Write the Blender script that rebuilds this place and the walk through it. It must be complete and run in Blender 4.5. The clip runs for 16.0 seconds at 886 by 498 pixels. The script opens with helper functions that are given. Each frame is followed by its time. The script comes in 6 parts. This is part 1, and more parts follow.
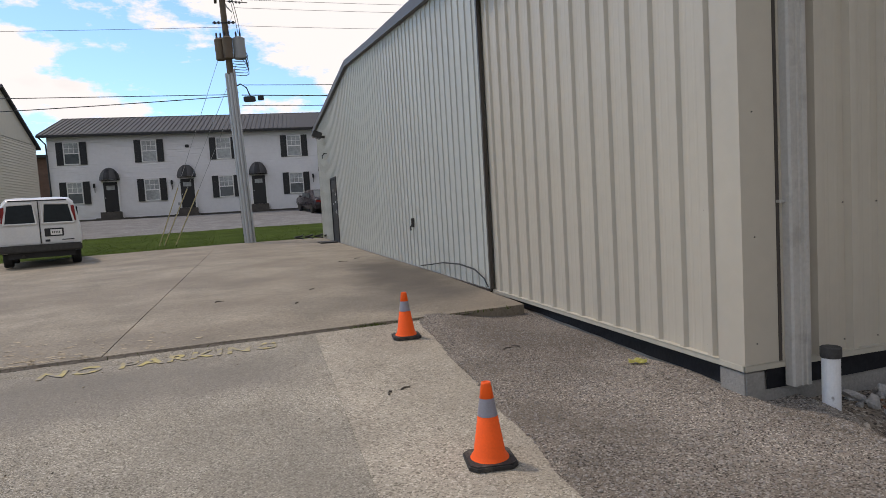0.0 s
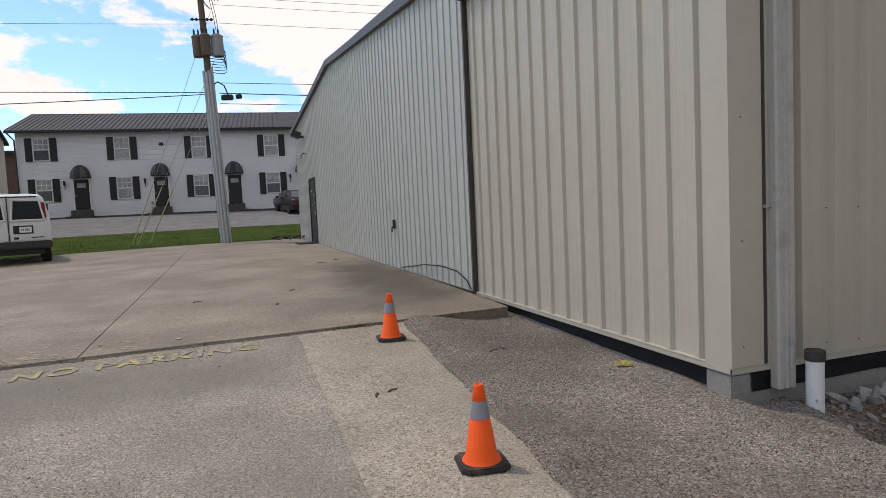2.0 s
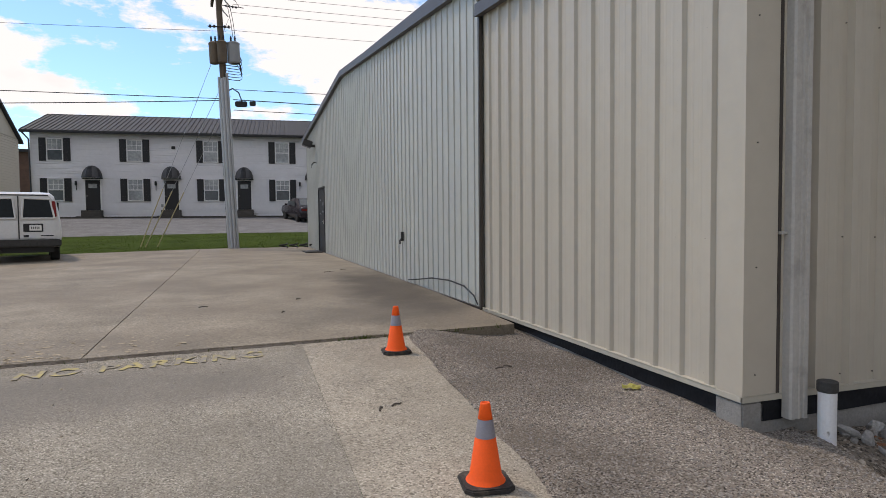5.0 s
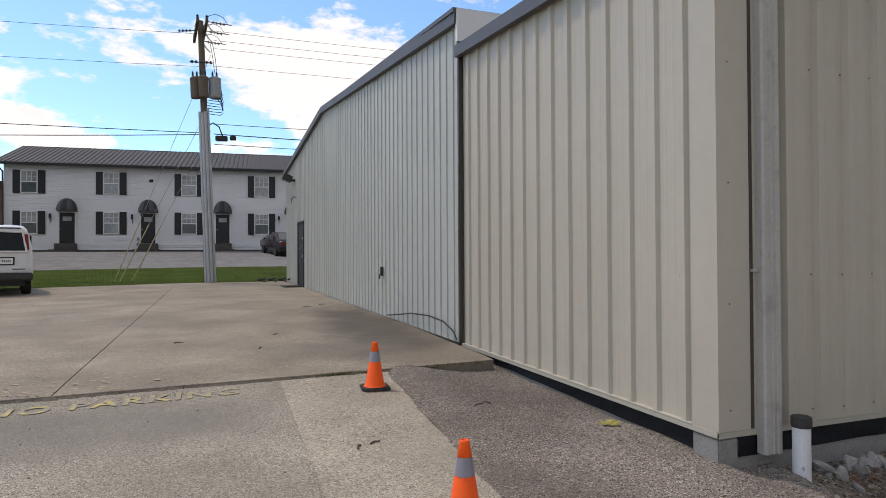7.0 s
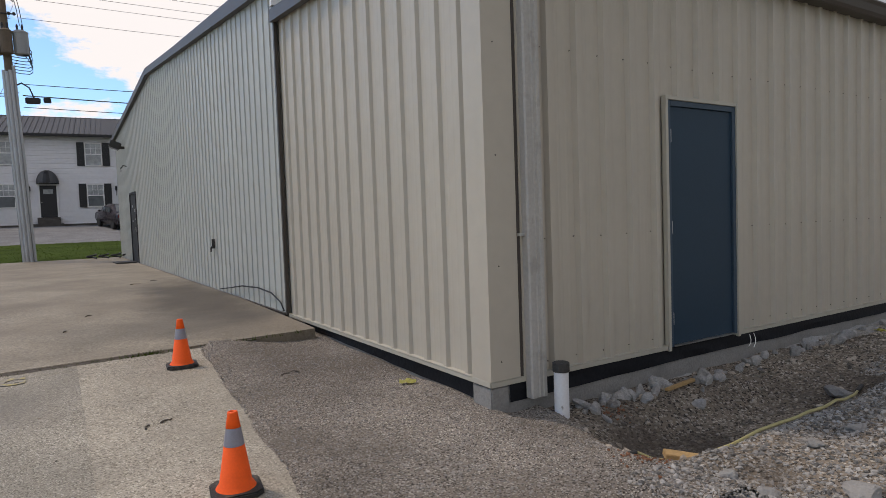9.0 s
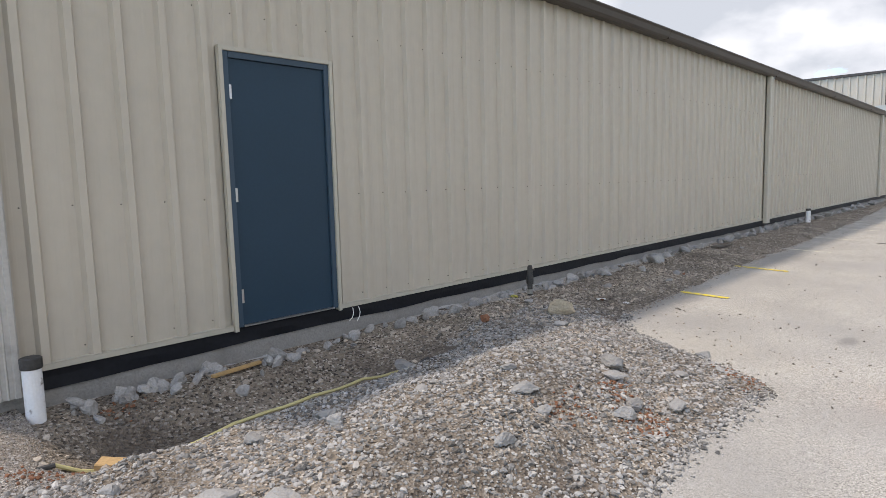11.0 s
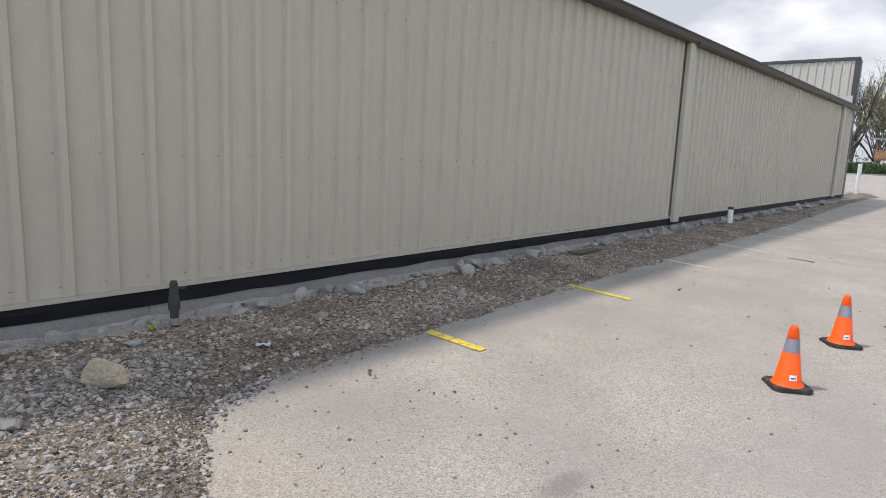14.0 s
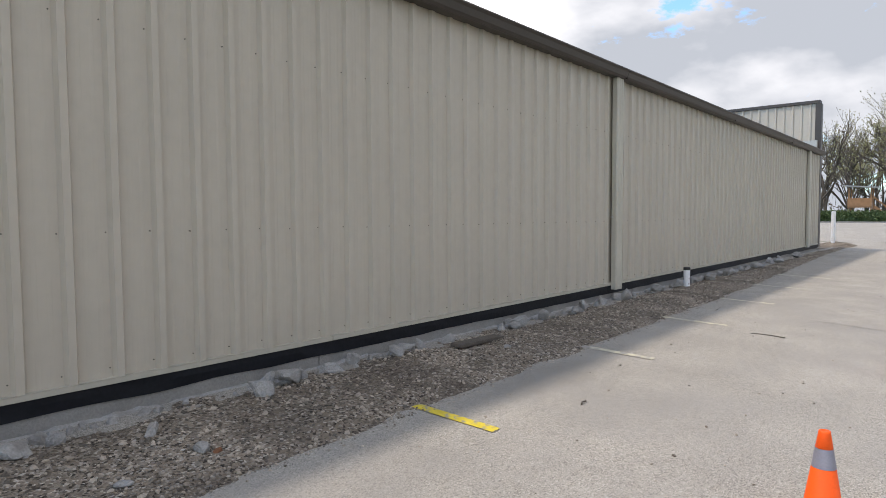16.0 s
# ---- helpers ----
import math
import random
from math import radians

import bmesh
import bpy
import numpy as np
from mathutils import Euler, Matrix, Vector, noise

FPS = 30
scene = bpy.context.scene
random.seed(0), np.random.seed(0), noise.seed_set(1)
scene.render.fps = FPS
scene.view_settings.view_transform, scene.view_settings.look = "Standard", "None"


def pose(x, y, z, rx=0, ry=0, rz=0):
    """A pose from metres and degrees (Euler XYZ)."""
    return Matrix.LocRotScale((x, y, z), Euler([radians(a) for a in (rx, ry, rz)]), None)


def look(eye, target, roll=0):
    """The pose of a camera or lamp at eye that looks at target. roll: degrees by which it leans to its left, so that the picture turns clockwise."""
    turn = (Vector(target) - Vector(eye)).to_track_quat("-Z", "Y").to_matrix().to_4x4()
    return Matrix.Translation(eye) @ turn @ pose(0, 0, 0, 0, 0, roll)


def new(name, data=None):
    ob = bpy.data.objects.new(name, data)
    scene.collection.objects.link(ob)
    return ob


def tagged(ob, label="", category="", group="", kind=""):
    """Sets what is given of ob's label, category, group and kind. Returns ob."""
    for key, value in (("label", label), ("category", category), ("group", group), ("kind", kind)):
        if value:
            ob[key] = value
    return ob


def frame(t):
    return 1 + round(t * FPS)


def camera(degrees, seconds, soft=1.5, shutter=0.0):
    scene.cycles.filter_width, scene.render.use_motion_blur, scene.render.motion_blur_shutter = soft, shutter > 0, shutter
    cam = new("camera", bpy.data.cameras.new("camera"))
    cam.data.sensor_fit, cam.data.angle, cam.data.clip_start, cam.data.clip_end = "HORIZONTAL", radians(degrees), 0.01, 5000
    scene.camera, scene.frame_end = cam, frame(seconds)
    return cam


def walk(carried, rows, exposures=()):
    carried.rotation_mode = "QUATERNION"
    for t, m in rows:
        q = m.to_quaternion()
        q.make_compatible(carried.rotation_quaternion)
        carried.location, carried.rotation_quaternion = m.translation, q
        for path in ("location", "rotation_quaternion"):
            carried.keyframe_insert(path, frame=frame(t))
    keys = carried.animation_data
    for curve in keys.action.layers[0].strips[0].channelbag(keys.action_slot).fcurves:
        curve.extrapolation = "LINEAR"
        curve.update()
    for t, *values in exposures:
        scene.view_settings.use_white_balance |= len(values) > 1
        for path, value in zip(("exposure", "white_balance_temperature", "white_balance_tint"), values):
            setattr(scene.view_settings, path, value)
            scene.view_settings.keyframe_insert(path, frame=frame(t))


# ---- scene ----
cam = camera(71.1, 16.0, soft=0.5)
PATH = [
    (0, (0.194, -0.076, 1.414), (0.758, 1.838, 1.278), -3.4),
    (0.5, (0.103, -0.019, 1.408), (0.747, 1.87, 1.281), -3.2),
    (1, (0.102, -0.012, 1.405), (0.759, 1.874, 1.297), -2.9),
    (1.5, (0.111, -0.031, 1.409), (0.775, 1.853, 1.315), -3.2),
    (2, (0.115, -0.017, 1.407), (0.752, 1.874, 1.275), -2.7),
    (2.5, (0.117, -0.006, 1.39), (0.75, 1.889, 1.29), -2.7),
    (3, (0.102, 0.024, 1.407), (0.668, 1.938, 1.29), -2.0),
    (3.5, (0.104, 0.019, 1.406), (0.698, 1.925, 1.292), -0.6),
    (3.7, (0.093, 0.012, 1.408), (0.699, 1.914, 1.272), -0.4),
    (6, (0.103, 0.028, 1.418), (0.732, 1.926, 1.385), -0.6),
    (6.5, (0.107, -0.003, 1.431), (0.754, 1.889, 1.421), -0.3),
    (7, (0.082, -0.011, 1.425), (0.767, 1.868, 1.448), -0.3),
    (7.5, (0.073, -0.016, 1.432), (0.754, 1.864, 1.472), -0.5),
    (8, (0.089, -0.036, 1.428), (0.772, 1.844, 1.47), 0.1),
    (8.5, (0.187, -0.208, 1.456), (1.105, 1.568, 1.447), -3.3),
    (9, (0.536, -0.391, 1.458), (1.599, 1.301, 1.36), -2.0),
    (9.5, (0.944, -0.582, 1.367), (2.241, 0.935, 1.237), -4.7),
    (9.7, (1.15, -0.673, 1.362), (2.582, 0.717, 1.223), -0.0),
    (11.8, (3.733, -1.682, 1.406), (5.183, -0.327, 1.161), -2.3),
    (12, (3.993, -1.704, 1.363), (5.449, -0.344, 1.195), -0.9),
    (12.5, (4.64, -1.791, 1.421), (6.097, -0.431, 1.248), -1.3),
    (13, (5.26, -1.789, 1.409), (6.638, -0.368, 1.124), 0.7),
    (13.5, (5.927, -1.733, 1.428), (7.43, -0.442, 1.153), 0.8),
    (14, (6.577, -1.679, 1.422), (8.053, -0.368, 1.101), 2.4),
    (14.5, (7.305, -1.493, 1.404), (8.802, -0.196, 1.12), 2.1),
    (15, (7.971, -1.413, 1.4), (9.453, -0.105, 1.094), 0.7),
    (15.5, (8.61, -1.326, 1.389), (10.164, -0.074, 1.25), 1.4),
    (16, (9.298, -1.353, 1.38), (10.815, -0.054, 1.274), -0.3),
]
walk(cam, [(t, look(eye, target, roll)) for t, eye, target, roll in PATH], exposures=[(0, -0.04, 7600, 16), (7, 0.03, 7550, 16), (8, 0.08, 7550, 16), (8.5, -0.17, 7550, 16), (9, -0.1, 7550, 16), (9.6, 0.46, 7400, 15), (12, 0.86, 7200, 14), (12.6, 0.74, 7200, 14), (13, 1.0, 7150, 14), (13.5, 0.71, 7150, 14), (14, 0.71, 7150, 14), (14.5, 0.71, 7150, 14), (15, 0.81, 7150, 14), (15.5, 0.81, 7150, 14), (15.8, 0.83, 7200, 14), (16, 0.59, 7200, 14)])

# ---- light ----
SUN_WAY = Vector((0.40, -0.42, -1.0))
sun = new("sun", bpy.data.lights.new("sun", "SUN"))
sun.data.energy, sun.data.angle, sun.data.color = 1.85, radians(3.5), (1.0, 0.95, 0.88)
sun.rotation_mode = "QUATERNION"
sun.rotation_quaternion = SUN_WAY.to_track_quat("-Z", "Y")

world = bpy.data.worlds.new("sky")
scene.world = world
world.use_nodes = True
wn, wl = world.node_tree.nodes, world.node_tree.links
wn.clear()
w_out = wn.new("ShaderNodeOutputWorld")
w_bg = wn.new("ShaderNodeBackground")
w_sky = wn.new("ShaderNodeTexSky")
w_sky.sky_type, w_sky.sun_disc = "NISHITA", False
w_sky.air_density, w_sky.dust_density, w_sky.ozone_density = 1.0, 0.3, 2.0
w_sky.sun_elevation, w_sky.sun_rotation = radians(60), radians(-44)
w_co = wn.new("ShaderNodeTexCoord")
w_map = wn.new("ShaderNodeMapping")
w_map.inputs["Location"].default_value = (0.35, 0.1, 0.0)
w_map.inputs["Scale"].default_value = (1.0, 1.0, 2.3)
w_no = wn.new("ShaderNodeTexNoise")
w_no.inputs["Scale"].default_value, w_no.inputs["Detail"].default_value = 3.0, 9.0
w_no.inputs["Roughness"].default_value = 0.62
w_ramp = wn.new("ShaderNodeValToRGB")
w_ramp.color_ramp.elements[0].position, w_ramp.color_ramp.elements[1].position = 0.447, 0.489
w_shade = wn.new("ShaderNodeTexNoise")
w_shade.inputs["Scale"].default_value, w_shade.inputs["Detail"].default_value = 2.8, 9.0
w_sr = wn.new("ShaderNodeValToRGB")
w_sr.color_ramp.elements[0].position, w_sr.color_ramp.elements[1].position = 0.31, 0.58
w_sr.color_ramp.elements[0].color, w_sr.color_ramp.elements[1].color = (2.7, 3.1, 3.7, 1), (7.3, 7.7, 8.35, 1)
w_mix = wn.new("ShaderNodeMixRGB")
wl.new(w_co.outputs["Generated"], w_map.inputs["Vector"])
wl.new(w_map.outputs["Vector"], w_no.inputs["Vector"])
w_map2 = wn.new("ShaderNodeMapping")
w_map2.inputs["Location"].default_value = (3.1, 1.7, 0.4)
w_map2.inputs["Scale"].default_value = (1.0, 1.0, 2.0)
wl.new(w_co.outputs["Generated"], w_map2.inputs["Vector"])
wl.new(w_map2.outputs["Vector"], w_shade.inputs["Vector"])
# clouds towards the sun shine brighter than those away from it
w_dot = wn.new("ShaderNodeVectorMath")
w_dot.operation = "DOT_PRODUCT"
w_dot.inputs[1].default_value = (-0.82, 0.57, 0.0)
w_lit = wn.new("ShaderNodeMath")
w_lit.operation = "MULTIPLY_ADD"
w_lit.inputs[1].default_value = 0.29
wl.new(w_co.outputs["Generated"], w_dot.inputs[0])
wl.new(w_dot.outputs["Value"], w_lit.inputs[0])
wl.new(w_shade.outputs["Fac"], w_lit.inputs[2])
wl.new(w_lit.outputs[0], w_sr.inputs["Fac"])
# the cover thickens away from the sun
w_cover = wn.new("ShaderNodeMath")
w_cover.operation = "MULTIPLY_ADD"
w_cover.inputs[1].default_value = -0.08
wl.new(w_dot.outputs["Value"], w_cover.inputs[0])
wl.new(w_no.outputs["Fac"], w_cover.inputs[2])
wl.new(w_cover.outputs[0], w_ramp.inputs["Fac"])
wl.new(w_ramp.outputs["Color"], w_mix.inputs["Fac"])
w_gain = wn.new("ShaderNodeVectorMath")
w_gain.operation = "MULTIPLY"
w_gain.inputs[1].default_value = (1.05, 1.45, 1.72)
wl.new(w_sky.outputs["Color"], w_gain.inputs[0])
wl.new(w_gain.outputs["Vector"], w_mix.inputs["Color1"])
wl.new(w_sr.outputs["Color"], w_mix.inputs["Color2"])
wl.new(w_mix.outputs["Color"], w_bg.inputs["Color"])
w_bg.inputs["Strength"].default_value = 0.132
wl.new(w_bg.outputs["Background"], w_out.inputs["Surface"])


# ---- materials ----
def mat(name, color, rough=0.6, metal=0.0, vary=0.12, scale=6.0, fine=60.0, bump=0.0, spec=0.5, piece=0.0, island=0.0, dark=None, dark_at=(0.5, 0.7), dark_scale=1.5):
    """A procedural surface: a base colour with coarse and fine variation, stains and fine relief."""
    m = bpy.data.materials.new(name)
    m.use_nodes = True
    n, l = m.node_tree.nodes, m.node_tree.links
    b = n["Principled BSDF"]
    b.inputs["Roughness"].default_value, b.inputs["Metallic"].default_value = rough, metal
    b.inputs["Specular IOR Level"].default_value = spec
    co = n.new("ShaderNodeTexCoord")
    geo = n.new("ShaderNodeNewGeometry")
    src = geo.outputs["Position"]
    big, small = n.new("ShaderNodeTexNoise"), n.new("ShaderNodeTexNoise")
    big.inputs["Scale"].default_value, big.inputs["Detail"].default_value = scale, 5
    small.inputs["Scale"].default_value, small.inputs["Detail"].default_value = fine, 3
    l.new(src, big.inputs["Vector"])
    l.new(src, small.inputs["Vector"])
    add = n.new("ShaderNodeMath")
    add.operation = "ADD"
    l.new(big.outputs["Fac"], add.inputs[0])
    l.new(small.outputs["Fac"], add.inputs[1])
    last = add.outputs[0]
    if piece:
        info = n.new("ShaderNodeObjectInfo")
        mul = n.new("ShaderNodeMath")
        mul.operation = "MULTIPLY_ADD"
        mul.inputs[1].default_value = piece
        l.new(info.outputs["Random"], mul.inputs[0])
        l.new(last, mul.inputs[2])
        last = mul.outputs[0]
    if island:
        mul = n.new("ShaderNodeMath")
        mul.operation = "MULTIPLY_ADD"
        mul.inputs[1].default_value = island
        l.new(geo.outputs["Random Per Island"], mul.inputs[0])
        l.new(last, mul.inputs[2])
        last = mul.outputs[0]
    rng = n.new("ShaderNodeMapRange")
    rng.inputs["From Min"].default_value, rng.inputs["From Max"].default_value = 0.7, 1.3 + piece + island
    rng.inputs["To Min"].default_value, rng.inputs["To Max"].default_value = 1 - vary, 1 + vary
    l.new(last, rng.inputs["Value"])
    mix = n.new("ShaderNodeVectorMath")
    mix.operation = "SCALE"
    mix.inputs[0].default_value = color
    l.new(rng.outputs["Result"], mix.inputs["Scale"])
    out = mix.outputs["Vector"]
    if dark:
        st = n.new("ShaderNodeTexNoise")
        st.inputs["Scale"].default_value, st.inputs["Detail"].default_value = dark_scale, 6
        l.new(src, st.inputs["Vector"])
        sr = n.new("ShaderNodeMapRange")
        sr.inputs["From Min"].default_value, sr.inputs["From Max"].default_value = dark_at
        l.new(st.outputs["Fac"], sr.inputs["Value"])
        mm = n.new("ShaderNodeMixRGB")
        l.new(sr.outputs["Result"], mm.inputs["Fac"])
        l.new(out, mm.inputs["Color1"])
        mm.inputs["Color2"].default_value = (*dark, 1)
        out = mm.outputs["Color"]
    l.new(out, b.inputs["Base Color"])
    if bump:
        bp = n.new("ShaderNodeBump")
        bp.inputs["Strength"].default_value, bp.inputs["Distance"].default_value = bump, 0.02
        l.new(small.outputs["Fac"], bp.inputs["Height"])
        l.new(bp.outputs["Normal"], b.inputs["Normal"])
    return m


def aggregate(name, low, mid, high, cell, bump=0.5, rough=0.9, stain=None, stain_scale=0.5, stain_at=(0.45, 0.7), tint=0.18):
    """Stony ground: cells of pebbles between a darker and a lighter tone, with broad stains."""
    m = bpy.data.materials.new(name)
    m.use_nodes = True
    n, l = m.node_tree.nodes, m.node_tree.links
    b = n["Principled BSDF"]
    b.inputs["Roughness"].default_value = rough
    b.inputs["Specular IOR Level"].default_value = 0.25
    geo = n.new("ShaderNodeNewGeometry")
    vor = n.new("ShaderNodeTexVoronoi")
    vor.inputs["Scale"].default_value = cell
    l.new(geo.outputs["Position"], vor.inputs["Vector"])
    sep = n.new("ShaderNodeSeparateColor")
    l.new(vor.outputs["Color"], sep.inputs["Color"])
    ramp = n.new("ShaderNodeValToRGB")
    e = ramp.color_ramp.elements
    e[0].color, e[1].color = (*low, 1), (*high, 1)
    e[0].position, e[1].position = 0.05, 0.97
    k = e.new(0.4)
    k.color = (*mid, 1)
    k2 = e.new(0.8)
    k2.color = (*mid, 1)
    l.new(sep.outputs["Red"], ramp.inputs["Fac"])
    big = n.new("ShaderNodeTexNoise")
    big.inputs["Scale"].default_value, big.inputs["Detail"].default_value = 1.3, 7
    l.new(geo.outputs["Position"], big.inputs["Vector"])
    rng = n.new("ShaderNodeMapRange")
    rng.inputs["From Min"].default_value, rng.inputs["From Max"].default_value = 0.3, 0.7
    rng.inputs["To Min"].default_value, rng.inputs["To Max"].default_value = 1 - tint, 1 + tint
    l.new(big.outputs["Fac"], rng.inputs["Value"])
    sc = n.new("ShaderNodeVectorMath")
    sc.operation = "SCALE"
    l.new(ramp.outputs["Color"], sc.inputs[0])
    l.new(rng.outputs["Result"], sc.inputs["Scale"])
    out = sc.outputs["Vector"]
    if stain:
        st = n.new("ShaderNodeTexNoise")
        st.inputs["Scale"].default_value, st.inputs["Detail"].default_value = stain_scale, 5
        l.new(geo.outputs["Position"], st.inputs["Vector"])
        sr = n.new("ShaderNodeMapRange")
        sr.inputs["From Min"].default_value, sr.inputs["From Max"].default_value = stain_at
        sr.inputs["To Max"].default_value = 0.75
        l.new(st.outputs["Fac"], sr.inputs["Value"])
        mm = n.new("ShaderNodeMixRGB")
        l.new(sr.outputs["Result"], mm.inputs["Fac"])
        l.new(out, mm.inputs["Color1"])
        mm.inputs["Color2"].default_value = (*stain, 1)
        out = mm.outputs["Color"]
    l.new(out, b.inputs["Base Color"])
    bp = n.new("ShaderNodeBump")
    bp.inputs["Strength"].default_value, bp.inputs["Distance"].default_value = bump, 0.6 / cell
    l.new(vor.outputs["Distance"], bp.inputs["Height"])
    l.new(bp.outputs["Normal"], b.inputs["Normal"])
    return m


TAN = mat("tan_steel", (0.465, 0.418, 0.345), 0.42, 0.0, 0.05, 1.1, 9, piece=0.12, spec=0.5)
TAN_TRIM = mat("tan_trim", (0.45, 0.42, 0.35), 0.4, 0.0, 0.05, 1.5, 12)
GREY_STEEL = mat("pale_grey_steel", (0.44, 0.445, 0.412), 0.42, 0.0, 0.06, 0.9, 8, piece=0.1)
BRONZE = mat("bronze_trim", (0.055, 0.045, 0.038), 0.45, 0.0, 0.12, 2, 30)
RAKE = mat("grey_rake_trim", (0.085, 0.08, 0.085), 0.5, 0.0, 0.08, 2, 30)
SPOUT = mat("weathered_spout", (0.42, 0.40, 0.37), 0.5, 0.0, 0.10, 3, 40, dark=(0.22, 0.20, 0.18), dark_at=(0.6, 0.85), dark_scale=6)
MEMBRANE = mat("black_membrane", (0.008, 0.009, 0.012), 0.55, 0.0, 0.3, 4, 30, bump=0.15, spec=0.2)
CONCRETE = mat("foundation_concrete", (0.25, 0.24, 0.225), 0.9, 0.0, 0.16, 3, 60, bump=0.4, dark=(0.15, 0.14, 0.13), dark_at=(0.55, 0.8), dark_scale=3)
RUBBLE = mat("broken_concrete", (0.31, 0.30, 0.285), 0.95, 0.0, 0.35, 8, 70, bump=0.7, piece=0.3, dark=(0.16, 0.14, 0.12), dark_at=(0.55, 0.8), dark_scale=5)
ROCK = mat("limestone", (0.25, 0.24, 0.225), 0.95, 0.0, 0.25, 9, 60, bump=0.6, piece=0.5)
BLUE = mat("slate_blue_paint", (0.017, 0.042, 0.068), 0.5, 0.0, 0.06, 2, 40, spec=0.3)
BLUE_FRAME = mat("slate_blue_frame", (0.030, 0.060, 0.092), 0.5, 0.0, 0.06, 2, 40)
STEEL = mat("bare_steel", (0.55, 0.55, 0.55), 0.3, 0.9, 0.1)
WHITE_PAINT = mat("white_paint", (0.76, 0.76, 0.76), 0.5, 0.0, 0.04, 3, 40)
PVC = mat("white_pvc", (0.72, 0.72, 0.73), 0.4, 0.0, 0.06, 5, 60, dark=(0.2, 0.18, 0.16), dark_at=(0.62, 0.72), dark_scale=14)
DARK_CAP = mat("dark_rubber", (0.04, 0.038, 0.036), 0.7, 0.0, 0.3, 10, 60, bump=0.3)
ORANGE = mat("orange_plastic", (0.95, 0.108, 0.011), 0.5, 0.0, 0.05, 10, 80, spec=0.3)
COLLAR = mat("grey_reflective_band", (0.26, 0.25, 0.29), 0.35, 0.15, 0.08, 14, 120)
CONE_BASE = mat("black_rubber", (0.022, 0.020, 0.019), 0.75, 0.0, 0.4, 14, 90, bump=0.4, dark=(0.11, 0.09, 0.07), dark_at=(0.55, 0.75), dark_scale=12)
YELLOW = mat("yellow_paint", (0.62, 0.48, 0.04), 0.75, 0.0, 0.2, 8, 70, dark=(0.32, 0.29, 0.2), dark_at=(0.52, 0.62), dark_scale=18)
FADED = mat("faded_yellow_paint", (0.42, 0.35, 0.15), 0.85, 0.0, 0.2, 8, 70, dark=(0.27, 0.245, 0.205), dark_at=(0.40, 0.58), dark_scale=13)
FADED_WHITE = mat("faded_line_paint", (0.52, 0.48, 0.36), 0.85, 0.0, 0.2, 8, 70, dark=(0.33, 0.31, 0.28), dark_at=(0.48, 0.6), dark_scale=11)
SIDING = mat("white_vinyl_siding", (0.74, 0.73, 0.75), 0.55, 0.0, 0.04, 0.6, 5)
BEIGE_SIDING = mat("cream_vinyl_siding", (0.62, 0.58, 0.49), 0.55, 0.0, 0.04, 0.6, 5)
ROOF = mat("dark_metal_roof", (0.045, 0.045, 0.050), 0.6, 0.0, 0.1, 0.8, 6, spec=0.25)
BLACK_PAINT = mat("black_paint", (0.012, 0.012, 0.015), 0.45, 0.0, 0.15, 2, 20)
AWNING = mat("grey_canvas", (0.085, 0.085, 0.09), 0.7, 0.0, 0.1, 4, 40)
GLASS = mat("window_glass", (0.10, 0.115, 0.125), 0.08, 0.0, 0.25, 0.9, 4)
CURTAIN_GLASS = mat("curtained_glass", (0.34, 0.36, 0.37), 0.12, 0.0, 0.3, 1.4, 6)
VAN_WHITE = mat("white_van_paint", (0.68, 0.68, 0.68), 0.3, 0.0, 0.05, 1.5, 20)
TINT = mat("tinted_glass", (0.012, 0.016, 0.018), 0.15, 0.0, 0.2, 2, 10, spec=0.25)
TAIL = mat("red_lens", (0.22, 0.012, 0.012), 0.2)
CAR_PAINT = mat("dark_car_paint", (0.028, 0.020, 0.024), 0.25, 0.2)
TYRE = mat("tyre_rubber", (0.018, 0.018, 0.018), 0.85, 0.0, 0.2, 8, 60)
TIMBER = mat("pole_timber", (0.15, 0.115, 0.085), 0.9, 0.0, 0.25, 3, 40, bump=0.4)
CONDUIT = mat("galvanised_conduit", (0.42, 0.43, 0.45), 0.45, 0.35, 0.08, 3, 30)
BIN = mat("grey_green_plastic", (0.10, 0.115, 0.12), 0.5, 0.0, 0.1, 3, 30)
TANK = mat("grey_tank_paint", (0.30, 0.31, 0.32), 0.45, 0.0, 0.08, 3, 30)
WIRE = mat("black_cable", (0.012, 0.012, 0.013), 0.6)
GUARD = mat("yellow_guy_guard", (0.50, 0.42, 0.25), 0.6)
BARK = mat("bark", (0.085, 0.070, 0.058), 0.95, 0.0, 0.3, 4, 40, bump=0.4)
LEAF = mat("hedge_leaf", (0.045, 0.075, 0.018), 0.7, 0.0, 0.45, 3, 22)
BUD = mat("spring_bud", (0.19, 0.185, 0.085), 0.8, 0.0, 0.4, 3, 22)
CEDAR = mat("cedar_board", (0.30, 0.155, 0.075), 0.8, 0.0, 0.2, 3, 40)
WOOD = mat("raw_lumber", (0.42, 0.27, 0.12), 0.75, 0.0, 0.2, 4, 60)
OLD_WOOD = mat("weathered_wood", (0.10, 0.085, 0.07), 0.9, 0.0, 0.3, 5, 60, bump=0.5)
HOSE = mat("olive_hose", (0.40, 0.35, 0.16), 0.6)
BRICK_FAR = mat("brown_brick", (0.13, 0.075, 0.055), 0.9, 0.0, 0.25, 3, 25)
DARK_STONE = mat("dark_stone_base", (0.085, 0.075, 0.068), 0.9, 0.0, 0.3, 3, 30)
PAPER = mat("white_label", (0.78, 0.78, 0.76), 0.6)
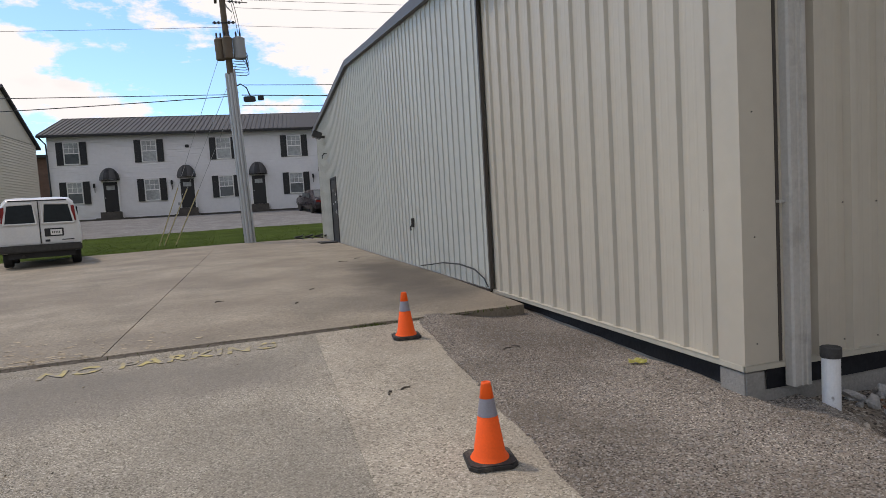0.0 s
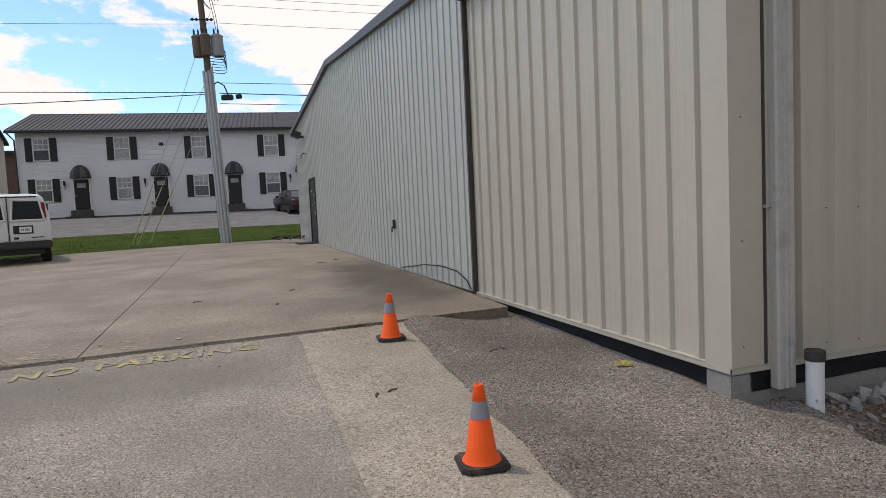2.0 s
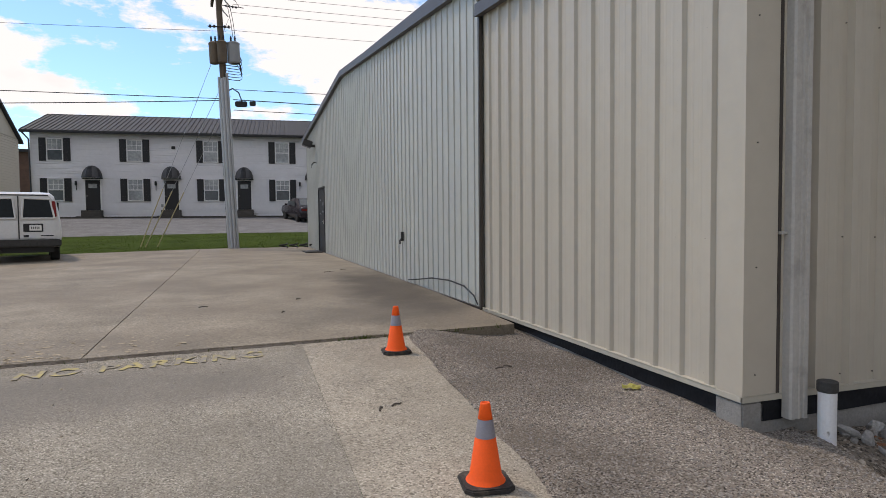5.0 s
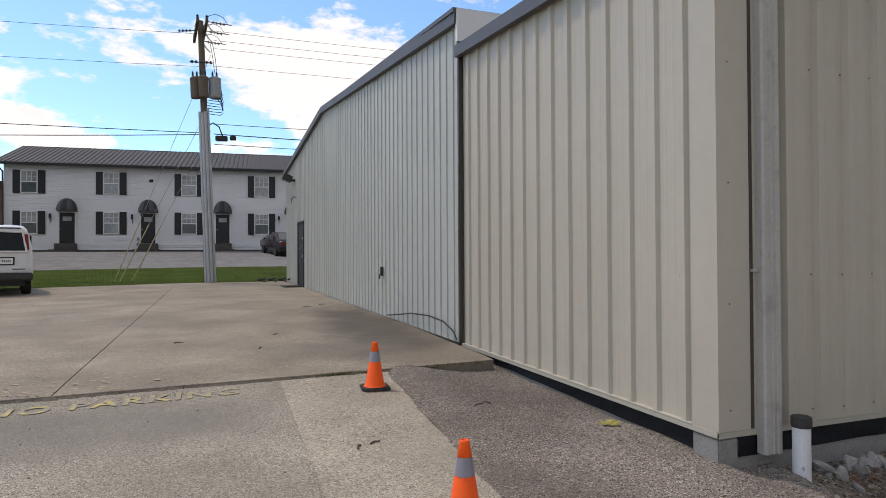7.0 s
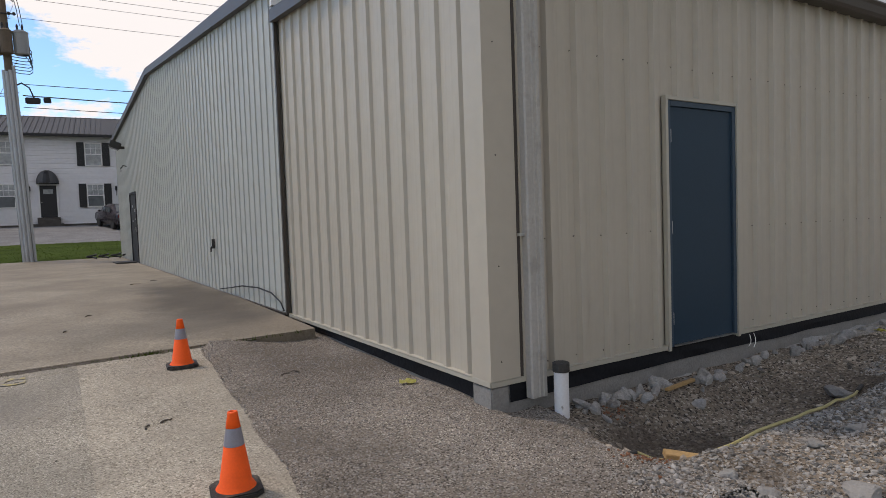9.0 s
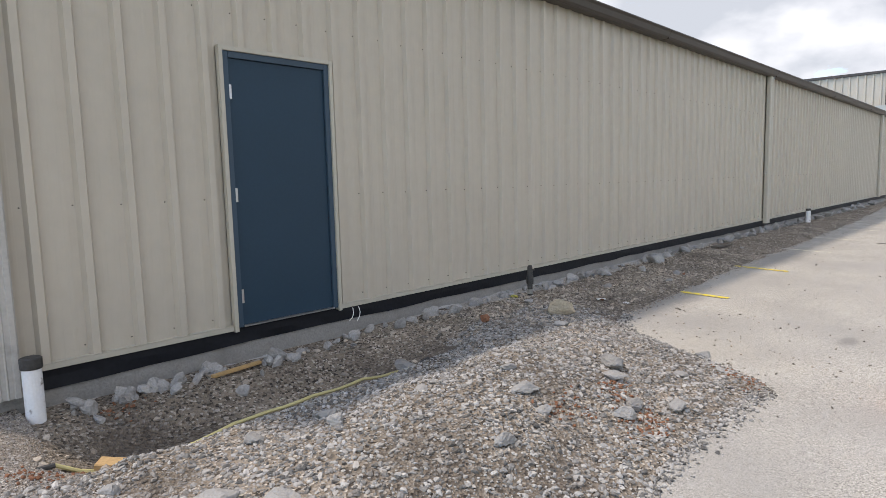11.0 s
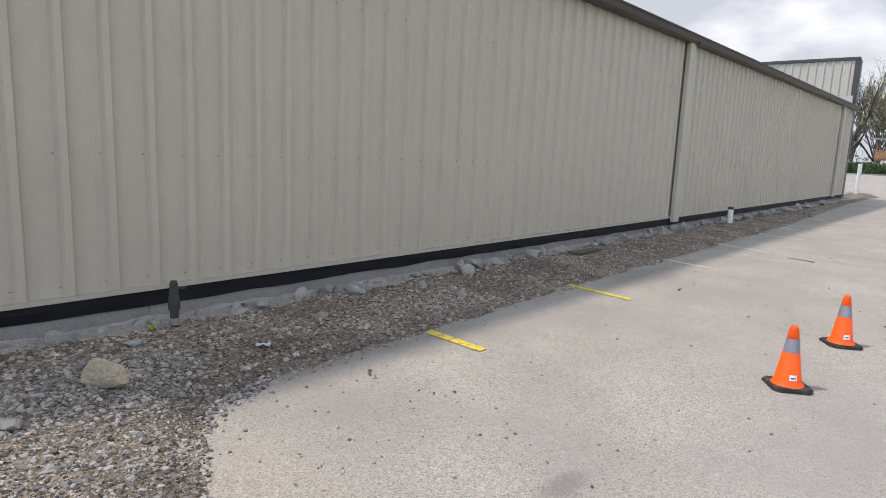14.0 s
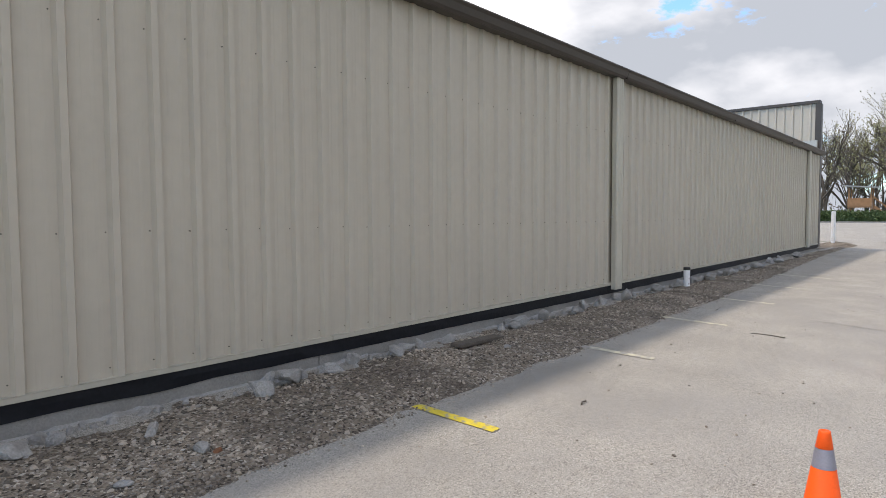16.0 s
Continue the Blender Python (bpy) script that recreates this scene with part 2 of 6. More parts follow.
INK = mat("dark_ink", (0.03, 0.03, 0.035), 0.7)
LAWN = mat("lawn_soil", (0.045, 0.070, 0.012), 0.95, 0.0, 0.4, 0.9, 18, bump=0.3, spec=0.05)
BLADE = mat("grass_blade", (0.050, 0.082, 0.013), 0.9, 0.0, 0.4, 1.5, 12, spec=0.05)
FAR_ROAD = aggregate("grey_asphalt", (0.13, 0.13, 0.135), (0.175, 0.175, 0.18), (0.23, 0.23, 0.23), 25, 0.1)
ASPHALT = aggregate("worn_aggregate_paving", (0.11, 0.098, 0.078), (0.325, 0.297, 0.245), (0.58, 0.535, 0.465), 140, 0.8, stain=(0.20, 0.185, 0.155), stain_scale=0.45)
CONC_BAND = aggregate("worn_concrete_paving", (0.16, 0.14, 0.11), (0.365, 0.328, 0.268), (0.56, 0.51, 0.43), 110, 0.6, stain=(0.24, 0.212, 0.17), stain_scale=0.8)
SLAB = aggregate("brown_grey_slab", (0.185, 0.158, 0.12), (0.262, 0.226, 0.174), (0.34, 0.298, 0.235), 60, 0.12, rough=0.75, stain=(0.175, 0.145, 0.112), stain_scale=0.55, stain_at=(0.42, 0.68), tint=0.24)
LOT = aggregate("pale_lot_paving", (0.15, 0.14, 0.122), (0.352, 0.328, 0.290), (0.51, 0.48, 0.435), 165, 0.6, stain=(0.27, 0.255, 0.235), stain_scale=0.6, tint=0.1)
FINE_GRAVEL = aggregate("fine_grey_gravel", (0.04, 0.034, 0.028), (0.275, 0.236, 0.198), (0.57, 0.52, 0.46), 120, 1.9, stain=(0.15, 0.125, 0.10), stain_scale=0.9, tint=0.25)
DIRT = aggregate("gravel_and_dirt", (0.045, 0.036, 0.028), (0.235, 0.194, 0.152), (0.47, 0.42, 0.36), 60, 1.5, stain=(0.085, 0.068, 0.055), stain_scale=1.1, tint=0.3)
CHIP = mat("crushed_limestone", (0.235, 0.222, 0.205), 0.95, 0.0, 0.95, 6, 90, bump=0.3, island=1.6, dark=(0.15, 0.12, 0.09), dark_at=(0.56, 0.85), dark_scale=2.2)
EARTH_STONE = mat("dusty_stone", (0.28, 0.24, 0.195), 0.95, 0.0, 0.95, 6, 90, bump=0.3, island=1.6, dark=(0.13, 0.10, 0.078), dark_at=(0.5, 0.75), dark_scale=2.2)
FINE_STONE = mat("fine_stone", (0.25, 0.23, 0.21), 0.95, 0.0, 0.6, 6, 90, island=1.2)
BUFF = mat("buff_stone", (0.42, 0.35, 0.25), 0.95, 0.0, 0.25, 9, 60, bump=0.5)
RUST = mat("rusty_clay", (0.19, 0.085, 0.045), 0.95, 0.0, 0.3, 9, 60, bump=0.5)
YELLOW_LITTER = mat("yellow_film", (0.60, 0.56, 0.16), 0.5, 0.0, 0.15, 9, 60)
SCREW = mat("screw_head", (0.10, 0.09, 0.08), 0.5, 0.3)


def tone_patch(m, centre, size, color, strength):
    """A patch of another tone, with a noisy outline of its own, in a ground material."""
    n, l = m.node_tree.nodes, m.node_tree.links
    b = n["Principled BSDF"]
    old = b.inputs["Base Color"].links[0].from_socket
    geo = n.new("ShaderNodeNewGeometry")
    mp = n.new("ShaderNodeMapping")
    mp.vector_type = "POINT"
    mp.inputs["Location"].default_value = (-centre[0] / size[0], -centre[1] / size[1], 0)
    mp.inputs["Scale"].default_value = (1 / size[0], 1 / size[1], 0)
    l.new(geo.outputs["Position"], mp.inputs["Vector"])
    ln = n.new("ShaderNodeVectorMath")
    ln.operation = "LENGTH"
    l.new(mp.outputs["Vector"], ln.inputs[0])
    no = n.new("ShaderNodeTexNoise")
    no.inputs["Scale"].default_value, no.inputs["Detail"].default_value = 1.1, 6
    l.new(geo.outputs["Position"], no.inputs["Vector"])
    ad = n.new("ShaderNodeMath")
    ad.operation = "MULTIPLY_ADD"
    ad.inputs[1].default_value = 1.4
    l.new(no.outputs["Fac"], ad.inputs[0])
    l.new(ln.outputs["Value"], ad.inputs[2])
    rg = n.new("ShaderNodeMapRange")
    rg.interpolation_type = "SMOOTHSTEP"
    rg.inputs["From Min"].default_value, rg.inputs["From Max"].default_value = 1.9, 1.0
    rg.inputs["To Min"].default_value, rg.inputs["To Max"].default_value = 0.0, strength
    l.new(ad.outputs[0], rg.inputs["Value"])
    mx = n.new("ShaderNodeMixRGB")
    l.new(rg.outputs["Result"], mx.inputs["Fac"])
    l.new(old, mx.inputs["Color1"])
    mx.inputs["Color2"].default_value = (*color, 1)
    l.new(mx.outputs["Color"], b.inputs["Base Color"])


# damp, dirty slab beside the old end wall
tone_patch(SLAB, (2.45, 10.4), (1.0, 4.2), (0.07, 0.058, 0.046), 0.85)
tone_patch(SLAB, (1.6, 7.9), (1.5, 1.0), (0.10, 0.088, 0.075), 0.4)
tone_patch(FINE_GRAVEL, (2.5, 5.3), (0.9, 1.3), (0.10, 0.08, 0.065), 0.45)
tone_patch(ASPHALT, (-1.2, 5.3), (2.6, 0.8), (0.18, 0.165, 0.145), 0.7)
tone_patch(LOT, (9.0, -0.35), (0.22, 0.10), (0.16, 0.15, 0.14), 0.6)
# darker stretches of lot along the gravel edge, and one paler patch
tone_patch(LOT, (9.5, 1.5), (1.6, 0.35), (0.20, 0.185, 0.17), 0.5)
tone_patch(LOT, (7.9, 0.6), (0.5, 0.9), (0.42, 0.37, 0.29), 0.15)
tone_patch(LOT, (14.0, 1.5), (2.0, 0.3), (0.19, 0.18, 0.165), 0.5)


# ---- mesh helpers ----
def part(name, bm, material, parent=None, label="", smooth=False):
    me = bpy.data.meshes.new(name)
    bm.normal_update()
    bm.to_mesh(me)
    bm.free()
    me.materials.append(material)
    if smooth:
        me.shade_smooth()
    ob = new(name, me)
    if parent is not None:
        ob.parent = parent
    return tagged(ob, label) if label else ob


def grid_part(name, verts, faces, material, parent=None, label="", smooth=False):
    me = bpy.data.meshes.new(name)
    me.from_pydata(verts, [], faces)
    me.materials.append(material)
    if smooth:
        me.shade_smooth()
    ob = new(name, me)
    if parent is not None:
        ob.parent = parent
    return tagged(ob, label) if label else ob


def empty(name, m, label, category, group="", kind=""):
    ob = new(name)
    ob.matrix_basis = m
    return tagged(ob, label, category, group, kind)


def box(bm, x0, y0, z0, x1, y1, z1, bevel=0.0, m=None):
    t = Matrix.LocRotScale(((x0 + x1) / 2, (y0 + y1) / 2, (z0 + z1) / 2), None, (abs(x1 - x0), abs(y1 - y0), abs(z1 - z0)))
    g = bmesh.ops.create_cube(bm, size=1, matrix=t)
    if bevel:
        es = list({e for v in g["verts"] for e in v.link_edges})
        r = bmesh.ops.bevel(bm, geom=es, offset=bevel, segments=2, affect="EDGES", clamp_overlap=True)
        vs = {v for f in r["faces"] for v in f.verts} | {v for v in g["verts"] if v.is_valid}
    else:
        vs = g["verts"]
    if m is not None:
        bmesh.ops.transform(bm, matrix=m, verts=list(vs))
    return bm


def boxed(x0, y0, z0, x1, y1, z1, bevel=0.0):
    return box(bmesh.new(), x0, y0, z0, x1, y1, z1, bevel)


def lathe(profile, n=24, closed=True):
    """A body of revolution about z, from (radius, height) pairs."""
    bm = bmesh.new()
    rings = [[bm.verts.new((r * math.cos(2 * math.pi * i / n), r * math.sin(2 * math.pi * i / n), z)) for i in range(n)] for r, z in profile]
    for a, b in zip(rings, rings[1:]):
        for i in range(n):
            bm.faces.new((a[i], a[(i + 1) % n], b[(i + 1) % n], b[i]))
    if closed:
        bm.faces.new(rings[0][::-1])
        bm.faces.new(rings[-1])
    return bm


def tube(bm, pts, r0, r1=None, n=6):
    """A round bar along points, tapering from r0 to r1."""
    r1 = r0 if r1 is None else r1
    pts = [Vector(p) for p in pts]
    rings = []
    for i, p in enumerate(pts):
        d = (pts[min(i + 1, len(pts) - 1)] - pts[max(i - 1, 0)]).normalized()
        s = d.cross(Vector((0, 0, 1)) if abs(d.z) < 0.95 else Vector((1, 0, 0))).normalized()
        u = s.cross(d)
        r = r0 + (r1 - r0) * i / max(1, len(pts) - 1)
        rings.append([bm.verts.new(p + r * (math.cos(2 * math.pi * k / n) * s + math.sin(2 * math.pi * k / n) * u)) for k in range(n)])
    for a, b in zip(rings, rings[1:]):
        for k in range(n):
            bm.faces.new((a[k], a[(k + 1) % n], b[(k + 1) % n], b[k]))
    bm.faces.new(rings[0][::-1])
    bm.faces.new(rings[-1])
    return bm


def loft_box(hx0, hy0, h, hx1, hy1):
    """A tapering box from its foot to its rim."""
    bm = bmesh.new()
    lo = [bm.verts.new((sx * hx0, sy * hy0, 0)) for sx, sy in ((-1, -1), (1, -1), (1, 1), (-1, 1))]
    hi = [bm.verts.new((sx * hx1, sy * hy1, h)) for sx, sy in ((-1, -1), (1, -1), (1, 1), (-1, 1))]
    bm.faces.new(lo[::-1])
    bm.faces.new(hi)
    for i in range(4):
        bm.faces.new((lo[i], lo[(i + 1) % 4], hi[(i + 1) % 4], hi[i]))
    return bm


def prism(bm, outline, z0, z1):
    """An upright prism over a plan outline."""
    lo = [bm.verts.new((x, y, z0)) for x, y in outline]
    hi = [bm.verts.new((x, y, z1)) for x, y in outline]
    bm.faces.new(lo[::-1])
    bm.faces.new(hi)
    for i in range(len(lo)):
        j = (i + 1) % len(lo)
        bm.faces.new((lo[i], lo[j], hi[j], hi[i]))
    return bm


def pebble(bm, p, r, rnd, flat=0.65):
    """One angular stone."""
    vs = bmesh.ops.create_icosphere(bm, subdivisions=1, radius=1, matrix=Matrix.Identity(4))["verts"]
    m = Matrix.LocRotScale(p, Euler((rnd.uniform(-0.4, 0.4), rnd.uniform(-0.4, 0.4), rnd.uniform(0, 6.3))), (r * rnd.uniform(0.8, 1.3), r * rnd.uniform(0.6, 1.0), r * flat * rnd.uniform(0.7, 1.1)))
    for v in vs:
        v.co = m @ (v.co * rnd.uniform(0.72, 1.15))


# ---- ground ----
def smooth01(a, b, x):
    t = min(1, max(0, (x - a) / (b - a)))
    return t * t * (3 - 2 * t)


EDGE = [(7.0, 6.9), (8.2, 1.55), (12.6, 1.74), (22, 1.95), (32, 2.45), (39, 2.6)]


def lot_height(x, y):
    """Paving level, rising gently towards the slab and the street."""
    if y < 6.6:
        z = -0.1 + 0.03 * y + 0.008 * max(0, y - 1) ** 1.6
        if x > 3.2:
            z = min(z, -0.01)
        return z if y > -12 else -0.46
    z = 0.223 + 0.017 * max(-12, min(0, x + 1)) * smooth01(8, 24, y) * smooth01(44, 26, y)
    if y < 24.4:
        return z + 0.0145 * (y - 6.6)
    z += 0.258
    if y < 33.5:
        return z + 0.0473 * (y - 24.4)
    z += 0.43
    if y < 44:
        return z + 0.0848 * (y - 33.5)
    return z + 0.89


def far_rise(x, y):
    return 0.62 * smooth01(46, 74, x)


def pit(x, y):
    """The dug-out trench below the door and the spoil beside it."""
    d = -0.27 * smooth01(3.3, 3.95, x) * smooth01(7.4, 5.4, x) * smooth01(1.82, 2.25, y) * (1 - 0.9 * smooth01(2.5, 3.05, y))
    h = 0.20 * math.exp(-(((x - 5.6) / 1.5) ** 2 + ((y - 0.95) / 0.62) ** 2) ** 1.4)
    h += 0.20 * math.exp(-(((x - 41.2) / 0.8) ** 2 + ((y - 3.3) / 0.6) ** 2))
    h += 0.10 * math.exp(-(((x - 7.2) / 0.9) ** 2 + ((y - 1.6) / 0.7) ** 2))
    if x < 8.3:
        h *= smooth01(0.0, 0.5, y - mound_edge(x))
    return d + h


def sheet(name, inside, material, label, category, x0, x1, y0, y1, step, height, lift=0.0):
    """A patch of ground over a plan region."""
    nx, ny = max(1, round((x1 - x0) / step)), max(1, round((y1 - y0) / step))
    verts, faces = [], []
    idx = {}
    for j in range(ny + 1):
        for i in range(nx + 1):
            x, y = x0 + (x1 - x0) * i / nx, y0 + (y1 - y0) * j / ny
            idx[i, j] = len(verts)
            verts.append((x, y, height(x, y) + lift))
    for j in range(ny):
        for i in range(nx):
            x, y = x0 + (x1 - x0) * (i + 0.5) / nx, y0 + (y1 - y0) * (j + 0.5) / ny
            if inside(x, y):
                faces.append((idx[i, j], idx[i + 1, j], idx[i + 1, j + 1], idx[i, j + 1]))
    ob = grid_part(name, verts, faces, material, smooth=True)
    return tagged(ob, label, category, kind="structure")


def strips(name, xs, ys, height, material, label, category):
    verts = [(x, y, height(x, y)) for y in ys for x in xs]
    n = len(xs)
    faces = [(j * n + i, j * n + i + 1, (j + 1) * n + i + 1, (j + 1) * n + i) for j in range(len(ys) - 1) for i in range(n - 1)]
    return tagged(grid_part(name, verts, faces, material), label, category, kind="structure")


def lot_edge(x):
    """Where the paving ends beside the long wall."""
    for (xa, ya), (xb, yb) in zip(EDGE[1:], EDGE[2:]):
        if x <= xb:
            return ya + (yb - ya) * max(0, x - xa) / (xb - xa) + 0.05 * noise.noise((x * 1.3, 0, 5))
    return EDGE[-1][1]


def mound_edge(x):
    """The near rim of the spoil heap on the paving."""
    if x < 2.95:
        return 9.0
    return 1.75 - 1.87 * smooth01(2.95, 4.15, x) + 1.67 * smooth01(7.15, 8.35, x) + 0.10 * noise.noise((x * 2, 1, 7))


def gravel_region(x, y):
    if y > 3.2 and 3.16 < x < 38.2:
        return False
    if x < 3.6 and y >= 1.7 + 0.12 * noise.noise((x * 3, y * 3, 2)):
        edge = 1.62 + 0.045 * (y - 3.4) + 0.01 * noise.noise((0, y * 2, 4))
        return x > edge and y < 6.55 + 0.06 * (x - 1.6)
    if x < 8.2:
        return y > mound_edge(x)
    return y > lot_edge(x) and x < 42.4 - 0.9 * abs(y - 3.2) and y < 4.4


RING = [(0.10 * math.cos(a * 0.785), 0.10 * math.sin(a * 0.785)) for a in range(8)]


def bed_fade(x, y):
    return sum(gravel_region(x + dx, y + dy) or (y + dy > 3.19 and x > 3.1) or (x + dx > 3.16 and y > 3.1) for dx, dy in RING) / 8


def bed_height(x, y):
    """Surface of the loose beds, feathering out over the paving at their edges."""
    f = bed_fade(x, y)
    n = noise.noise((x * 2.2, y * 2.2, 3)) * 0.03 + noise.noise((x * 7, y * 7, 9)) * 0.014
    if x < 3.3:
        n *= 0.3
    low = -(0.06 * smooth01(3.6, 4.6, y) + 0.07 * smooth01(4.8, 6.2, y)) * smooth01(1.9, 2.9, x) if x < 3.3 else 0.0
    if x > 3.6:
        low -= 0.045 * smooth01(2.7, 3.05, y)
    return lot_height(x, y) + pit(x, y) + low + (n + 0.012) * f + 0.05 * (f - 0.55)


def bed_region(x, y):
    return bed_fade(x, y) > 0 and not (y > 3.25 and 3.2 < x < 38.2)

ground = strips("ground", [-2000, -300, -60, -20, 0, 20, 46, 50, 55, 60, 65, 70, 74, 90, 300, 2000],
                [-2000, -300, -60, -12, -6, 0, 1, 2, 3.1, 5, 6.6, 24.4, 33.5, 44, 60, 300, 2000],
                lambda x, y: (lot_height(x, y) if abs(y) < 500 else lot_height(x, math.copysign(60, y))) + far_rise(x, y) - 0.32, LAWN,
                "rough green ground under and around the paving", "ground")
sheet("paving_lot", lambda x, y: not (3.3 < x < 7.4 and y > 1.78), LOT, "pale worn aggregate paving of the parking lot", "pavement", 1.0, 46, -12, 3.2, 0.1, lot_height)
sheet("paving_far", lambda x, y: True, LOT, "pale paved street beyond the building", "road", 46, 74, -40, 40, 2, lambda x, y: lot_height(0, min(y, 3)) * 0 + far_rise(x, y) - 0.02)
sheet("paving_side", lambda x, y: True, LOT, "pale paving round the far corner of the building", "pavement", 38.3, 46, 3.2, 40, 1.2, lambda x, y: lot_height(5, 3.1) - 0.02)
sheet("paving_asphalt", lambda x, y: True, ASPHALT, "dark weathered aggregate paving with faded lettering", "pavement", -14, 0.66, -12, 6.5, 0.25, lot_height)
sheet("paving_band", lambda x, y: True, CONC_BAND, "worn brownish concrete band along the gravel", "pavement", 0.66, 1.9, -12, 6.5, 0.1, lot_height, 0.004)
sheet("gravel_bed", lambda x, y: bed_region(x, y) and x < 3.6, FINE_GRAVEL, "fine grey gravel bed along the end wall", "gravel", 1.4, 3.6, 1.5, 6.9, 0.05, bed_height, 0.0)
sheet("dirt_bed", lambda x, y: bed_region(x, y), DIRT, "dug earth and crushed stone along the long wall", "gravel", 3.55, 43, -0.4, 4.6, 0.0625, bed_height, 0.0)


def slab_front(x):
    return 6.25 + 0.075 * x + 0.02 * noise.noise((x * 1.7, 0, 1))


def wall_line(y):
    """The face of the old end wall, which runs two degrees off the new one."""
    return 3.16 - math.tan(radians(2)) * (y - 7.75)


def slab_panel(parent, xa, xb):
    verts, faces = [], []
    nx, ny = max(2, round((xb - xa) / 0.15)), 30
    for side in (0, 1):
        for j in range(ny + 1):
            for i in range(nx + 1):
                x = xa + (xb - xa) * i / nx
                y = slab_front(x) + (24.3 - slab_front(x)) * (j / ny) ** 1.3
                if xb > 2:
                    x = xa + (min(xb, wall_line(y) - 0.02 if y > 7 else xb) - xa) * i / nx
                verts.append((x, y, max(0.235, lot_height(x, y) + 0.02) - 0.22 * side))
    k = (nx + 1) * (ny + 1)
    for j in range(ny):
        for i in range(nx):
            a = j * (nx + 1) + i
            faces.append((a, a + 1, a + nx + 2, a + nx + 1))
    for i in range(nx):
        faces.append((i + 1, i, k + i, k + i + 1))
        a = ny * (nx + 1) + i
        faces.append((a, a + 1, k + a + 1, k + a))
    for j in range(ny):
        a = j * (nx + 1)
        faces.append((a, a + nx + 1, k + a + nx + 1, k + a))
        a += nx
        faces.append((a + nx + 1, a, k + a, k + a + nx + 1))
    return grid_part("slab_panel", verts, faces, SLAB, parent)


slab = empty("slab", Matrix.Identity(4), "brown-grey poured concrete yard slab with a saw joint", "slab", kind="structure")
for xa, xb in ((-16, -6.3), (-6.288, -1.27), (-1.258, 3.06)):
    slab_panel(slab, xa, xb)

sheet("street", lambda x, y: True, FAR_ROAD, "grey asphalt street rising towards the houses", "road", -11, 40, 33.5, 44, 3.5, lot_height, 0.015)
sheet("lawn_strip", lambda x, y: True, LAWN, "green grass verge between the slab and the street", "grass", -40, 20, 24.3, 33.5, 0.8, lot_height, 0.02)


# ---- steel building ----
def rib_profile(a, b, phase, pitch, minor, depth, half):
    """Outline of a ribbed sheet from a to b along the wall: pairs of place and rise."""
    pts = [(a, 0.0)]
    k = math.floor((a - phase) / pitch) - 1
    while phase + k * pitch < b + pitch:
        c = phase + k * pitch
        p = [(-half, 0), (-half * 0.55, depth), (half * 0.55, depth), (half, 0)]
        if minor:
            p += [(pitch * q + o, d) for q in (0.36, 0.64) for o, d in ((-0.016, 0), (-0.008, 0.0013), (0.008, 0.0013), (0.016, 0))]
        pts += [(c + o, d) for o, d in p if a + 1e-4 < c + o < b - 1e-4]
        k += 1
    return pts + [(b, 0.0)]


def rib_sheet(parent, a, b, z0, top, material, m, phase, pitch=0.3048, minor=True, depth=0.042, half=0.044):
    """A ribbed steel sheet from a to b along local x, facing -y; top(s) is its upper edge."""
    prof = rib_profile(a, b, phase, pitch, minor, depth, half)
    n = len(prof)
    verts = [(s - a, -d, z0) for s, d in prof] + [(s - a, -d, top(s)) for s, d in prof]
    ob = grid_part("wall_panel", verts, [(i, i + 1, n + i + 1, n + i) for i in range(n - 1)], material, parent)
    ob.matrix_basis = m @ pose(a, 0, 0)
    return ob


PITCH = 0.3048
EAVE, BASE, X0, X1, YW, YP = 3.64, 0.26, 3.16, 36.7, 3.2, 3.222
DX0, DX1, DZ0, DZ1 = 5.14, 6.145, 0.24, 2.43
PHASE = 6.53
long_wall = empty("wall_long", Matrix.Identity(4), "tan ribbed steel side wall of a metal building", "wall", kind="structure")
for a in ((X0 + 0.05, 3.235, 0.2, DX0, 3.36, EAVE), (DX1, 3.235, 0.2, X1, 3.36, EAVE), (DX0, 3.235, DZ1, DX1, 3.36, EAVE)):
    part("wall_core", boxed(*a), TAN_TRIM, long_wall)
at_wall = pose(0, YP, 0)
seam0 = PHASE - PITCH / 2
shared = None
rib_sheet(long_wall, X0 + 0.21, seam0 - 7 * PITCH, BASE, lambda s: EAVE, TAN, at_wall, PHASE)
rib_sheet(long_wall, seam0 - 7 * PITCH, DX0 - 0.035, BASE, lambda s: EAVE, TAN, at_wall, PHASE)
rib_sheet(long_wall, DX0 - 0.035, DX1 + 0.035, DZ1 + 0.03, lambda s: EAVE, TAN, at_wall, PHASE)
rib_sheet(long_wall, DX1 + 0.035, seam0 + PITCH, BASE, lambda s: EAVE, TAN, at_wall, PHASE)
a = seam0 + PITCH
while a + 3 * PITCH < X1:
    if shared is None:
        shared = rib_sheet(long_wall, a, a + 3 * PITCH, BASE, lambda s: EAVE, TAN, at_wall, PHASE)
    else:
        o = new("wall_panel", shared.data)
        o.parent = long_wall
        o.matrix_basis = pose(a, YP, 0)
    a += 3 * PITCH
rib_sheet(long_wall, a, X1, BASE, lambda s: EAVE, TAN, at_wall, PHASE)


def gable_top(y):
    return 3.75 + (y - 3.2) * 0.083


